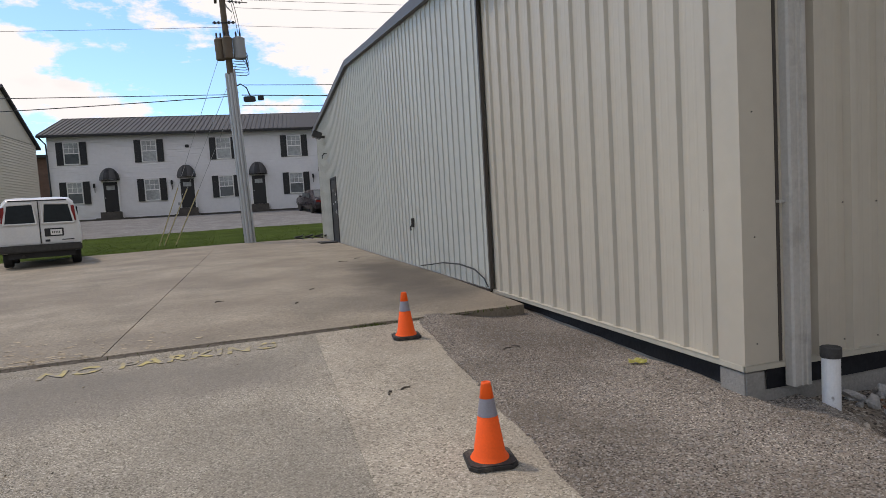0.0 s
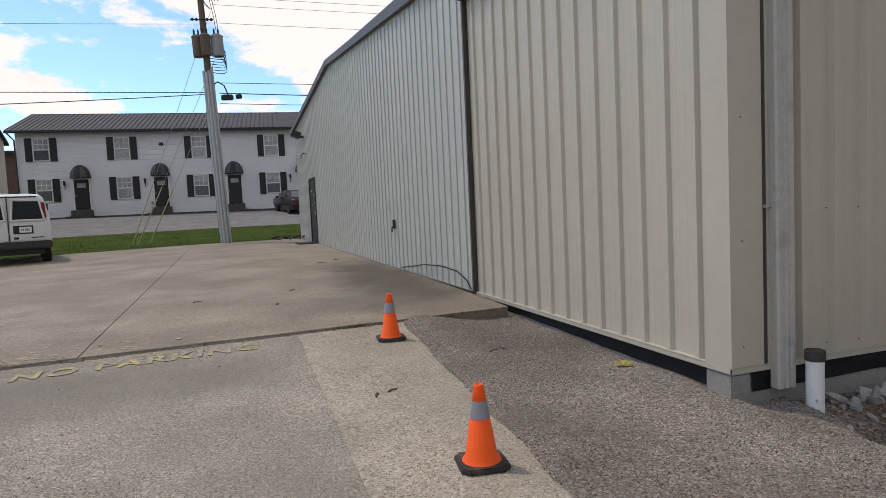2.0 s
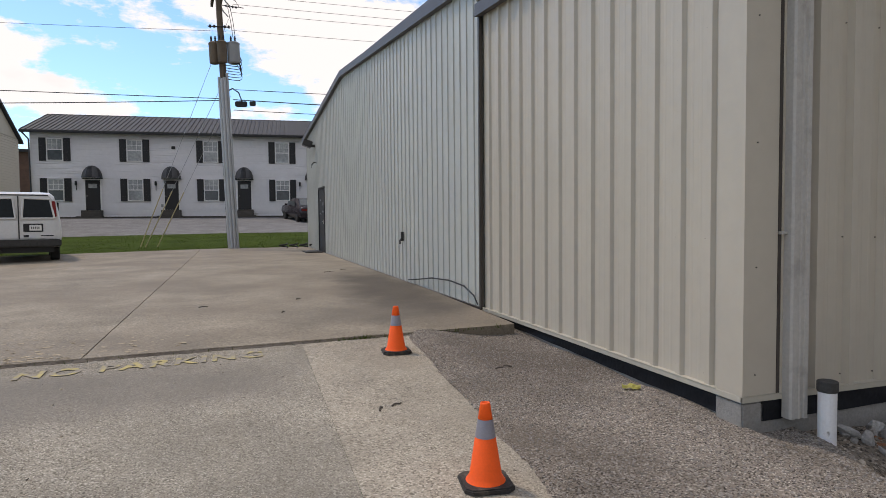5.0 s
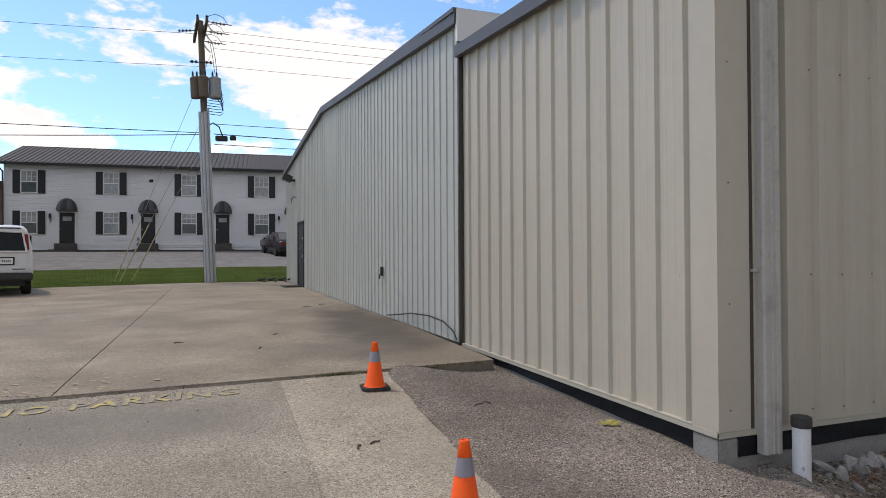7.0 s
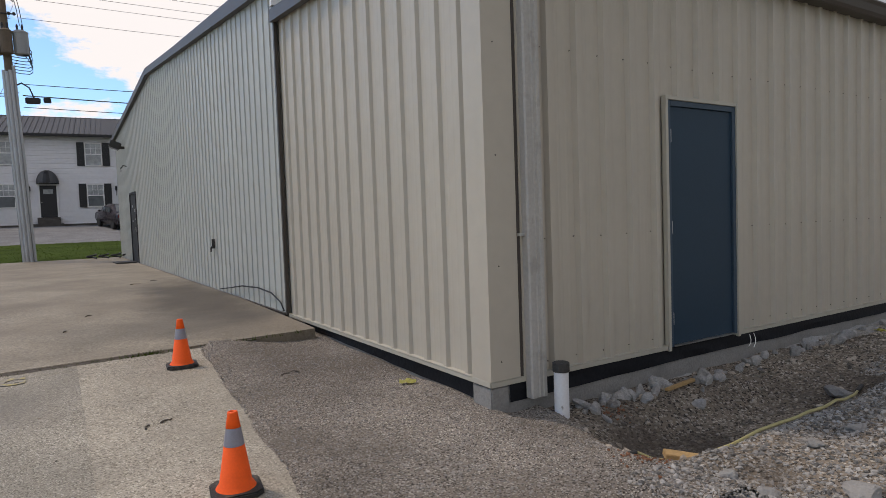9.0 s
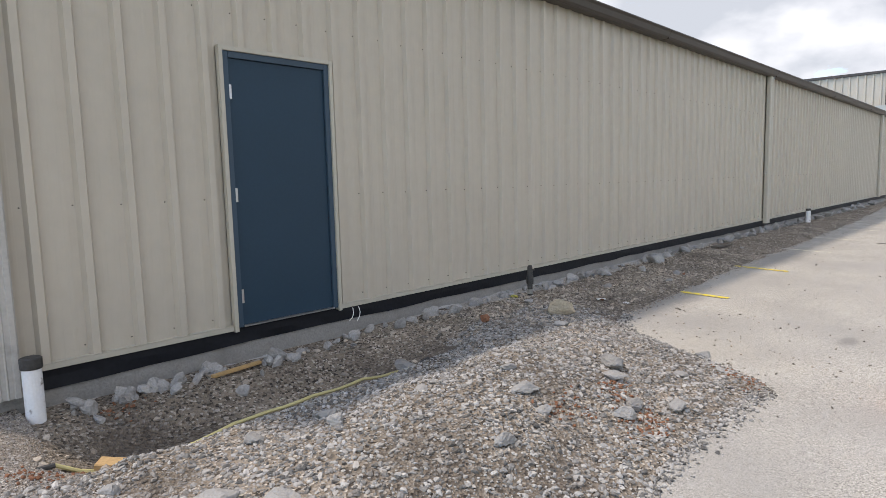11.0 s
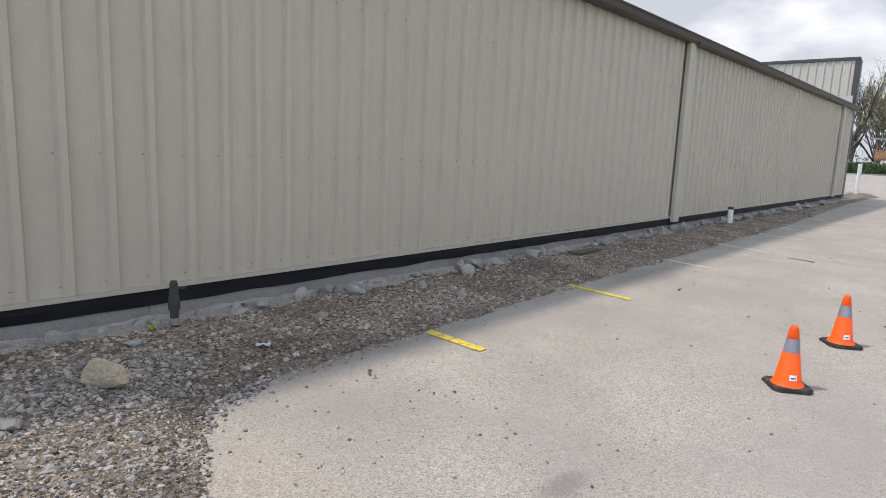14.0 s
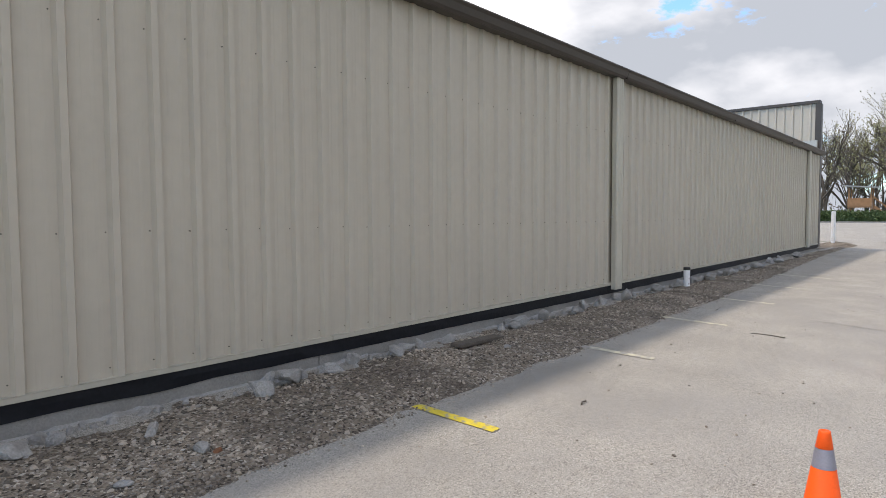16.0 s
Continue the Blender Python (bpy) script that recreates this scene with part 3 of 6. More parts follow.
TO_GABLE = Matrix.Translation((X0 + 0.03, 0, 0)) @ pose(0, 0, 0, 0, 0, -90)
gable = empty("wall_gable_new", Matrix.Identity(4), "tan ribbed steel end wall of the newer bay", "wall", kind="structure")
box_core = bmesh.new()
prism(box_core, [(X0 + 0.045, 3.25), (X0 + 0.19, 3.38), (X0 + 0.19, 7.7), (X0 + 0.045, 7.7)], 0.2, 3.75)
part("wall_core", box_core, TAN_TRIM, gable)
GPH = -(3.2 + 0.318)
ys = [3.4, 4.27, 5.185, 6.1, 7.01, 7.69]
for ya, yb in zip(ys, ys[1:]):
    rib_sheet(gable, -yb, -ya, BASE, lambda s: gable_top(-s), TAN, TO_GABLE, GPH, depth=0.028)


def old_top(y):
    return 4.56 + (y - 7.75) * 0.087 if y < 17 else 5.365 - (y - 17) * 0.108


old_wall = empty("wall_gable_old", Matrix.Translation((3.16, 7.75, 0)) @ pose(0, 0, 0, 0, 0, 2), "pale grey ribbed steel gable wall of the older building", "wall", kind="structure")
TO_OLD = pose(0, 0, 0, 0, 0, -90)
OD0, OD1 = 12.55, 13.75
ys = [0.0 + 1.0 * k for k in range(13)] + [OD0, OD1, 14.7, 15.7, 16.6]
ys = sorted(set(ys))
for ya, yb in zip(ys, ys[1:]):
    z0 = 2.60 if abs(ya - OD0) < 1e-6 else 0.25 + 0.0145 * ya
    rib_sheet(old_wall, -yb, -ya, z0, lambda s: old_top(7.75 - s), GREY_STEEL, TO_OLD, -0.2, pitch=0.25, minor=False, depth=0.017, half=0.014)
core = bmesh.new()
for ya, yb, z0 in ((0.02, OD0, 0.1), (OD0, OD1, 2.60), (OD1, 16.6, 0.1)):
    lo = [core.verts.new((x, y, z0)) for x, y in ((0.02, ya), (0.2, ya), (0.2, yb), (0.02, yb))]
    hi = [core.verts.new((x, y, old_top(7.75 + y) - 0.02)) for x, y in ((0.02, ya), (0.2, ya), (0.2, yb), (0.02, yb))]
    core.faces.new(lo[::-1])
    core.faces.new(hi)
    for i in range(4):
        core.faces.new((lo[i], lo[(i + 1) % 4], hi[(i + 1) % 4], hi[i]))
part("wall_core", core, GREY_STEEL, old_wall)


def bar(bm, p, q, w, h):
    """A straight bar of w across and h high between two points (its lower middle line)."""
    p, q = Vector(p), Vector(q)
    d = (q - p).normalized()
    s = d.cross(Vector((0, 0, 1))).normalized() * (w / 2)
    u = s.cross(d).normalized() * h
    if u.z < 0:
        u = -u
    vs = [bm.verts.new(c) for c in (p - s, p + s, p + s + u, p - s + u, q - s, q + s, q + s + u, q - s + u)]
    for f in ((0, 3, 2, 1), (4, 5, 6, 7), (0, 1, 5, 4), (1, 2, 6, 5), (2, 3, 7, 6), (3, 0, 4, 7)):
        bm.faces.new([vs[i] for i in f])
    return bm


# roofs
def roof(name, pts, thick, material, label):
    bm = bmesh.new()
    hi = [bm.verts.new(p) for p in pts]
    lo = [bm.verts.new((p[0], p[1], p[2] - thick)) for p in pts]
    bm.faces.new(hi)
    bm.faces.new(lo[::-1])
    for i in range(len(pts)):
        j = (i + 1) % len(pts)
        bm.faces.new((hi[i], lo[i], lo[j], hi[j]))
    bmesh.ops.recalc_face_normals(bm, faces=bm.faces)
    return tagged(part(name, bm, material), label, "roof", kind="structure")


roof("roof_new", [(X0, 3.05, 3.73), (37.0, 3.05, 3.73), (37.0, 7.9, 4.28), (X0, 7.9, 4.28)], 0.06, RAKE, "low sloped steel roof over the newer bay")
roof("roof_old_south", [(3.05, 7.7, 4.76), (37.0, 7.7, 4.76), (37.0, 17, 5.57), (2.84, 17, 5.57)], 0.06, RAKE, "low sloped steel roof of the older building")
roof("roof_old_north", [(2.84, 17, 5.57), (37.0, 17, 5.57), (37.0, 25, 4.70), (2.55, 25, 4.70)], 0.06, RAKE, "low sloped steel roof of the older building")
part("wall_back", boxed(2.7, 24.2, 0.2, 36.7, 24.4, 4.55), GREY_STEEL)
tagged(bpy.data.objects["wall_back"], "plain back wall of the older building", "wall", kind="structure")
part("wall_east", boxed(36.7, 3.3, 0.0, 36.85, 24.3, 4.2), GREY_STEEL)
tagged(bpy.data.objects["wall_east"], "plain far end wall of the building", "wall", kind="structure")

# eave gutter, rakes and corner trims
eave = empty("eave_trim", Matrix.Identity(4), "bronze gutter along the eave of the long wall", "gutter", kind="structure")
for i, (xa, xb) in enumerate(((3.16, 6.9), (6.9, 13.0), (13.0, 19.1), (19.1, 25.2), (25.2, 31.3), (31.3, 36.85))):
    bm = bmesh.new()
    prof = [(3.2, 3.61), (3.07, 3.61), (3.035, 3.64), (3.01, 3.71), (2.98, 3.735), (2.98, 3.75), (3.2, 3.75)]
    rows = [[bm.verts.new((x, y, z)) for y, z in prof] for x in (xa + 0.004, xb - 0.004)]
    for k in range(len(prof)):
        j = (k + 1) % len(prof)
        bm.faces.new((rows[0][k], rows[0][j], rows[1][j], rows[1][k]))
    bm.faces.new(rows[0][::-1])
    bm.faces.new(rows[1])
    bmesh.ops.recalc_face_normals(bm, faces=bm.faces)
    part("gutter_length", bm, BRONZE, eave)
    part("gutter_strap", boxed(xb - 0.012, 3.03, 3.606, xb + 0.012, 3.2, 3.64, 0.002), BRONZE, eave)

rake = empty("rake_trim", Matrix.Identity(4), "grey rake trim along the tops of the end walls", "trim", kind="structure")
part("rake_new", bar(bmesh.new(), (3.12, 2.98, gable_top(2.98) - 0.03), (3.12, 7.74, gable_top(7.74) - 0.03), 0.08, 0.155), RAKE, rake)
part("rake_old", bar(bmesh.new(), (3.12, 7.72, old_top(7.72) - 0.01), (wall_line(17) - 0.05, 17.0, old_top(17) - 0.01), 0.10, 0.16), RAKE, rake)
part("rake_old", bar(bmesh.new(), (wall_line(17) - 0.05, 17.0, old_top(17) - 0.01), (wall_line(24.7) - 0.05, 24.7, old_top(24.7) - 0.01), 0.10, 0.16), RAKE, rake)
part("rake_return", boxed(3.10, 7.66, 4.3, 9.0, 7.74, 4.74), WHITE_PAINT, rake, "white flashing where the two roofs step")

corner = empty("corner_trim", Matrix.Identity(4), "folded tan steel corner trim", "trim", kind="structure")
part("corner_fold", prism(bmesh.new(), [(3.152, 3.182), (3.425, 3.182), (3.425, 3.215), (3.19, 3.215), (3.19, 3.42), (3.152, 3.42)], 0.225, 3.72), TAN, corner)
# the shadow line beside the fold, put in as a dark strip
part("shadow_strip", boxed(3.428, 3.18, 0.26, 3.452, 3.225, 3.64), BRONZE, corner, "dark strip standing in for the shadow beside the corner trim")
seam = empty("seam_trim", Matrix.Identity(4), "dark bronze trim where old and new walls meet", "trim", kind="structure")
part("seam_strip", boxed(3.125, 7.69, 0.24, 3.17, 7.75, 4.53, 0.006), BRONZE, seam)

base = empty("baseboard", Matrix.Identity(4), "tan base flashing along the foot of the steel walls", "trim", kind="structure")
for xa, xb in ((3.15, DX0 - 0.035), (DX1 + 0.03, 13.0), (13.0, 19.1), (19.1, 25.2), (25.2, 31.3), (31.3, X1)):
    part("base_flashing", boxed(xa + 0.002, 3.178, 0.221, xb - 0.002, 3.225, 0.262, 0.003), TAN_TRIM, base)
    part("drip_edge", boxed(xa + 0.002, 3.174, 0.263, xb - 0.002, 3.225, 0.265), TAN_TRIM, base)
part("base_flashing", boxed(3.147, 3.19, 0.221, 3.195, 7.68, 0.262, 0.003), TAN_TRIM, base)
part("drip_edge", boxed(3.143, 3.42, 0.263, 3.195, 7.68, 0.265), TAN_TRIM, base)

found = empty("foundation", Matrix.Identity(4), "grey concrete foundation below the steel walls", "foundation", kind="structure")
for xa, xb in ((3.19, 8.6), (8.605, 12.85), (12.855, 19.2), (19.205, 28.0), (28.005, X1)):
    part("footing", boxed(xa, 3.205, -0.5, xb, 3.4, 0.2, 0.006), CONCRETE, found)
part("footing", boxed(3.205, 3.43, -0.3, 3.4, 7.72, 0.2, 0.006), CONCRETE, found)
part("corner_pier", boxed(3.158, 3.19, -0.3, 3.32, 3.43, 0.219, 0.01), CONCRETE, found)
wrap = empty("membrane", Matrix.Identity(4), "black plastic membrane hanging below the base flashing", "membrane", kind="structure")


def membrane(xa, ya, xb, yb, out, drop0, drop1):
    """A wavy hanging strip of plastic sheet with thickness."""
    n = max(4, int(math.hypot(xb - xa, yb - ya) / 0.12))
    verts, faces = [], []
    nx, ny = out
    for i in range(n + 1):
        t = i / n
        x, y = xa + (xb - xa) * t, ya + (yb - ya) * t
        w = 0.008 * noise.noise((x * 3, y * 3, 1))
        b = 0.215 - drop0 - (drop1 - drop0) * t + 0.014 * noise.noise((x * 2, y * 2, 4))
        for d, z in ((0.0, 0.222), (0.004 + w, 0.17), (0.006 - w, b), (-0.01, b)):
            verts.append((x + nx * d, y + ny * d, z))
    for i in range(n):
        for k in range(3):
            a = i * 4 + k
            faces.append((a, a + 4, a + 5, a + 1))
    return grid_part("membrane_strip", verts, faces, MEMBRANE, wrap)


membrane(3.33, 3.198, DX0, 3.198, (0, -1), 0.13, 0.115)
membrane(DX0, 3.198, DX1, 3.198, (0, -1), 0.115, 0.11)
membrane(DX1, 3.198, 19.0, 3.198, (0, -1), 0.11, 0.125)
membrane(19.0, 3.198, X1, 3.198, (0, -1), 0.125, 0.125)
membrane(3.196, 3.44, 3.196, 7.2, (-1, 0), 0.135, 0.07)

# far parapet above the eave
par = empty("wall_parapet", Matrix.Identity(4), "cream ribbed parapet wall with dark bronze coping", "wall", kind="structure")
part("wall_core", boxed(37.07, 3.36, 0.0, 37.25, 12.0, 5.66), TAN_TRIM, par)
for k in range(9):
    rib_sheet(par, -(3.36 + 0.914 * (k + 1)), -(3.36 + 0.914 * k), 3.5, lambda s: 5.66, TAN, Matrix.Translation((37.05, 0, 0)) @ pose(0, 0, 0, 0, 0, -90), -3.6)
part("coping", boxed(36.98, 3.26, 5.64, 37.33, 12.0, 5.76, 0.01), BRONZE, par)
part("end_trim", boxed(36.98, 3.22, 0.1, 37.33, 3.42, 5.64, 0.01), BRONZE, par)


# ---- blue door ----
door = empty("door_1", pose(DX0, YW, DZ0), "slate blue steel door, shut, in a pale trimmed frame", "door", kind="structure")
W, H = DX1 - DX0, DZ1 - DZ0
part("jamb", boxed(0.0, -0.02, 0, 0.05, 0.12, H, 0.003), BLUE_FRAME, door)
part("jamb", boxed(W - 0.05, -0.02, 0, W, 0.12, H, 0.003), BLUE_FRAME, door)
part("head", boxed(0.05, -0.02, H - 0.05, W - 0.05, 0.12, H, 0.003), BLUE_FRAME, door)
leaf = part("leaf", boxed(0.053, 0.0, 0.012, W - 0.053, 0.045, H - 0.053, 0.003), BLUE, door)
part("sill_strip", boxed(0.05, -0.03, 0.0, W - 0.05, 0.1, 0.010), STEEL, door)
for z in (0.25, 1.07, 1.88):
    hinge = bmesh.new()
    tube(hinge, [(0.052, -0.012, z - 0.055), (0.052, -0.012, z + 0.055)], 0.008, n=8)
    box(hinge, 0.053, -0.004, z - 0.055, 0.075, 0.002, z + 0.055)
    part("hinge", hinge, STEEL, leaf)
for nm, a in (("casing", (-0.035, -0.036, -0.03, 0.0, 0.012, H + 0.035)), ("casing", (W, -0.036, -0.03, W + 0.035, 0.012, H + 0.035)), ("casing", (0.0, -0.036, H, W, 0.012, H + 0.035))):
    part(nm, boxed(*a, 0.003), TAN_TRIM, door, "pale folded trim round the frame")
part("threshold_block", boxed(0.0, 0.02, -0.06, W, 0.2, -0.002), MEMBRANE, door)


# ---- downspouts ----
def downspout(x, z0, z1, y, m, label, w=0.11, d=0.09, straps=()):
    ob = empty("downspout", pose(x, y, z0), label, "downspout", kind="structure")
    bm = bmesh.new()
    n = 4
    out = [(-w, 0), (-w, -d * 0.8), (-w * 0.85, -d), (-w * 0.5, -d), (-w * 0.42, -d + 0.008), (-w * 0.1, -d + 0.008), (0, -d), (w * 0.1, -d + 0.008), (w * 0.42, -d + 0.008), (w * 0.5, -d), (w * 0.85, -d), (w, -d * 0.8), (w, 0)]
    prism(bm, out, 0, z1 - z0)
    part("spout", bm, m, ob)
    for z in straps:
        part("strap", boxed(-w - 0.05, -0.03, z - z0 - 0.01, -w + 0.012, 0.0, z - z0 + 0.01, 0.002), STEEL, ob, "small bent steel strap")
    return ob


downspout(3.553, 0.10, 3.64, 3.18, SPOUT, "dented grey steel downspout beside the wall corner", 0.078, 0.07, (1.32,))
downspout(18.98, 0.155, 3.62, 3.18, TAN_TRIM, "tan steel downspout on the long wall", 0.12, 0.09, (1.35,))
downspout(34.55, 0.2, 3.62, 3.18, TAN_TRIM, "tan steel downspout near the far corner", 0.12, 0.09)

# ---- pipes and posts ----
p = empty("vent_pipe", pose(3.66, 3.0, 0.37, 0, 0, 0), "white PVC standpipe with a dark rubber cap", "pipe")
part("tube", lathe([(0.055, -0.75), (0.055, -0.06)], 20), PVC, p, smooth=False)
part("cap", lathe([(0.06, -0.07), (0.063, -0.06), (0.063, -0.005), (0.056, 0.0)], 20), DARK_CAP, p, "dark rubber band and cap")
p = empty("riser_pipe", pose(8.60, 2.76, 0.375), "black iron riser pipe with a valve", "pipe")
part("tube", lathe([(0.03, -0.6), (0.03, -0.18)], 14), DARK_CAP, p)
part("coupling", lathe([(0.04, -0.22), (0.042, -0.2), (0.042, -0.14), (0.036, -0.12), (0.03, -0.06), (0.03, -0.02), (0.022, 0.0)], 14), DARK_CAP, p)
part("collar", lathe([(0.036, -0.33), (0.036, -0.28)], 14), STEEL, p)
part("valve_handle", boxed(0.02, -0.01, -0.07, 0.09, 0.01, -0.05, 0.003), DARK_CAP, p)
p = empty("cleanout_pipe", pose(21.1, 2.72, 0.39), "short white PVC cleanout pipe with a dark cap", "pipe")
part("tube", lathe([(0.058, -0.7), (0.058, -0.03)], 20), PVC, p)
part("cap", lathe([(0.06, -0.045), (0.063, -0.03), (0.063, 0.0), (0.05, 0.01)], 20), DARK_CAP, p)
p = empty("marker_post", pose(40.9, 3.3, 0.0), "slim pale marker post in the ground", "post")
part("shaft", lathe([(0.085, -0.3), (0.085, 1.46), (0.07, 1.5)], 14), PVC, p)


# ---- cones ----
def cone(m, label, sticker=True, scribble=False):
    ob = empty("traffic_cone", m @ Matrix.Scale(0.955, 4), label, "traffic cone", "traffic cones on the paving")
    bm = bmesh.new()
    r, h = 0.14, 0.028
    pts = [(math.copysign(r, sx) - math.copysign(c, sx) * a, math.copysign(r, sy) - math.copysign(c, sy) * b) for sx, sy, seq in ((1, 1, ((0, 1), (1, 0))), (-1, 1, ((1, 0), (0, 1))), (-1, -1, ((0, 1), (1, 0))), (1, -1, ((1, 0), (0, 1)))) for a, b in seq for c in (0.04,)]
    prism(bm, pts, 0.0, h)
    bmesh.ops.bevel(bm, geom=[e for e in bm.edges if abs(e.verts[0].co.z - e.verts[1].co.z) < 1e-6 and e.verts[0].co.z > 0.01], offset=0.008, segments=2, affect="EDGES")
    part("base_plate", bm, CONE_BASE, ob, "scuffed black rubber base")

    def rad(z):
        return 0.100 - (0.100 - 0.027) * z / 0.46
    body = lathe([(0.112, 0.028), (0.104, 0.040), (rad(0.06), 0.06), (rad(0.27), 0.27), (rad(0.27) - 0.002, 0.272), (rad(0.37) - 0.002, 0.37), (rad(0.372), 0.372), (rad(0.45), 0.45), (rad(0.46), 0.46), (0.020, 0.462), (0.018, 0.43)], 28, closed=False)
    part("body", body, ORANGE, ob, "bright orange plastic cone", smooth=True)
    part("collar", lathe([(rad(0.27) + 0.001, 0.271), (rad(0.37) + 0.001, 0.371)], 28, closed=False), COLLAR, ob, "grey reflective band", smooth=True)
    if sticker:
        lab = bmesh.new()
        vs = []
        for z in (0.075, 0.115):
            for k in range(5):
                a = -0.30 + 0.15 * k
                rr = rad(z) + 0.0015
                vs.append(lab.verts.new((rr * math.sin(a), -rr * math.cos(a), z)))
        for k in range(4):
            lab.faces.new((vs[k], vs[k + 1], vs[5 + k + 1], vs[5 + k]))
        st = part("sticker", lab, PAPER, ob, "small white printed sticker")
        bars = bmesh.new()
        rr = rad(0.093) + 0.003
        for k in range(4):
            a = -0.2 + 0.1 * k
            box(bars, rr * math.sin(a), -rr * math.cos(a) - 0.001, 0.088, rr * math.sin(a + 0.07), -rr * math.cos(a) + 0.001, 0.098)
        part("print_bars", bars, INK, st)
    if scribble:
        rr = random.Random(2)
        pts = []
        for i in range(34):
            z = 0.09 + 0.16 * i / 33
            a = 0.25 * math.sin(i * 1.9) * rr.uniform(0.5, 1.0) - 0.05
            pts.append(((rad(z) + 0.001) * math.sin(a), -(rad(z) + 0.001) * math.cos(a), z))
        part("marker_scribble", tube(bmesh.new(), pts, 0.0022, n=4), INK, ob, "black marker scribble")
    return ob


cone(pose(1.305, 3.03, lot_height(1.3, 3.0) + 0.004, 0, 0, -8), "orange traffic cone with a grey band on concrete", False)
cone(pose(1.49, 5.76, lot_height(1.5, 5.7) + 0.006, 0, 0, -5), "orange traffic cone with a grey band beside the slab edge", False)
cone(pose(7.51, -0.985, lot_height(7.5, -0.95), 0, 0, -72), "orange traffic cone with black marker scribble on the lot", False, True)
cone(pose(11.29, -0.755, lot_height(11.2, -0.75), 0, 0, -55), "orange traffic cone with a white sticker on the lot", True)
cone(pose(12.80, -0.825, lot_height(12.8, -0.82), 0, 0, -55), "orange traffic cone with a white sticker further along", True)

for k, (x, y) in enumerate(((16.48, -1.0), (19.6, -0.9), (22.2, -0.72), (26.2, -0.5), (32.5, -0.25), (38.5, -0.05), (41.7, 0.38))):
    cone(pose(x, y, lot_height(x, y), 0, 0, -60 + 7 * k), "orange traffic cone in a row across the lot", k > 2, k < 3)
bin_ = empty("wheelie_bin", pose(44.1, 0.9, lot_height(44, 0.9), 0, 0, 80), "grey-green wheeled rubbish bin at the street", "bin")
part("body", loft_box(0.23, 0.26, 0.84, 0.29, 0.33), BIN, bin_)
part("lid", boxed(-0.32, -0.38, 0.84, 0.32, 0.36, 0.92, 0.03), DARK_CAP, bin_)
for sx in (-0.28, 0.28):
    part("wheel", tube(bmesh.new(), [(sx - 0.04, 0.30, 0.10), (sx + 0.04, 0.30, 0.10)], 0.10, n=14), TYRE, bin_)


# ---- painted lines ----
def line(name, xa, ya, xb, yb, w, material, label, kind_cat="marking"):
    p, q = Vector((xa, ya)), Vector((xb, yb))
    d = (q - p).normalized()
    s = Vector((-d.y, d.x)) * w / 2
    n = 8
    verts, faces = [], []
    for i in range(n + 1):
        c = p + (q - p) * i / n
        j = 0.12 * w * noise.noise((c.x * 5, c.y * 5, i))
        for e in (c - s * (1 + j * 6), c + s * (1 - j * 5)):
            verts.append((e.x, e.y, lot_height(e.x, e.y) + 0.006))
    for i in range(n):
        faces.append((2 * i, 2 * i + 2, 2 * i + 3, 2 * i + 1))
    return tagged(grid_part(name, verts, faces, material), label, kind_cat, "parking stall lines", kind="structure")


for x, m in ((10.14, YELLOW), (12.64, YELLOW), (15.34, FADED_WHITE), (17.78, FADED_WHITE), (20.3, FADED_WHITE), (22.85, FADED_WHITE), (25.4, FADED_WHITE)):
    line("stall_line", x, lot_edge(x) + 0.06, x + 0.01, 1.05, 0.095, m, "worn yellow painted stall line" if m is YELLOW else "faded pale painted stall line")

def crack(pts, w, label):
    """A thin dark wandering crack filled with dirt."""
    verts, faces = [], []
    fine = []
    for (xa, ya), (xb, yb) in zip(pts, pts[1:]):
        n = max(2, int(math.hypot(xb - xa, yb - ya) / 0.08))
        fine += [(xa + (xb - xa) * i / n, ya + (yb - ya) * i / n) for i in range(n)]
    fine.append(pts[-1])
    for i, (x, y) in enumerate(fine):
        x += 0.02 * noise.noise((x * 3, y * 3, 1)) + 0.008 * noise.noise((x * 17, y * 17, 2))
        y += 0.02 * noise.noise((x * 3, y * 3, 7))
        k = w * (0.6 + 0.6 * noise.noise((x * 5, y * 5, 3)))
        q, p = fine[min(i + 1, len(fine) - 1)], fine[max(i - 1, 0)]
        d = Vector((q[0] - p[0], q[1] - p[1])).normalized()
        for s in (-1, 1):
            vx, vy = x - d.y * k * s, y + d.x * k * s
            verts.append((vx, vy, lot_height(vx, vy) + 0.0075))
    for i in range(len(fine) - 1):
        faces.append((2 * i, 2 * i + 2, 2 * i + 3, 2 * i + 1))
    return tagged(grid_part("paving_crack", verts, faces, OLD_WOOD), label, "crack", kind="structure")


crack([(19.05, 0.35), (18.95, -0.2), (18.85, -0.9), (18.9, -4.0), (18.8, -9.0)], 0.012, "dark crack along a joint across the lot")
crack([(-6.0, slab_front(-6.0) - 0.02), (-3.0, slab_front(-3.0) - 0.02), (0.0, slab_front(0) - 0.02), (2.4, slab_front(2.4) - 0.02)], 0.016, "dirt-filled joint along the slab edge")


def lip_height(x, y):
    """Paving level where it feathers up to the slab's front edge."""
    edge = slab_front(x)
    top = max(0.235, lot_height(x, edge) + 0.02)
    q = min(1, max(0, (y - edge + 0.21) / 0.20))
    low = lot_height(x, y)
    return low + max(0.0, top - 0.022 - low) * q * q * (3 - 2 * q)


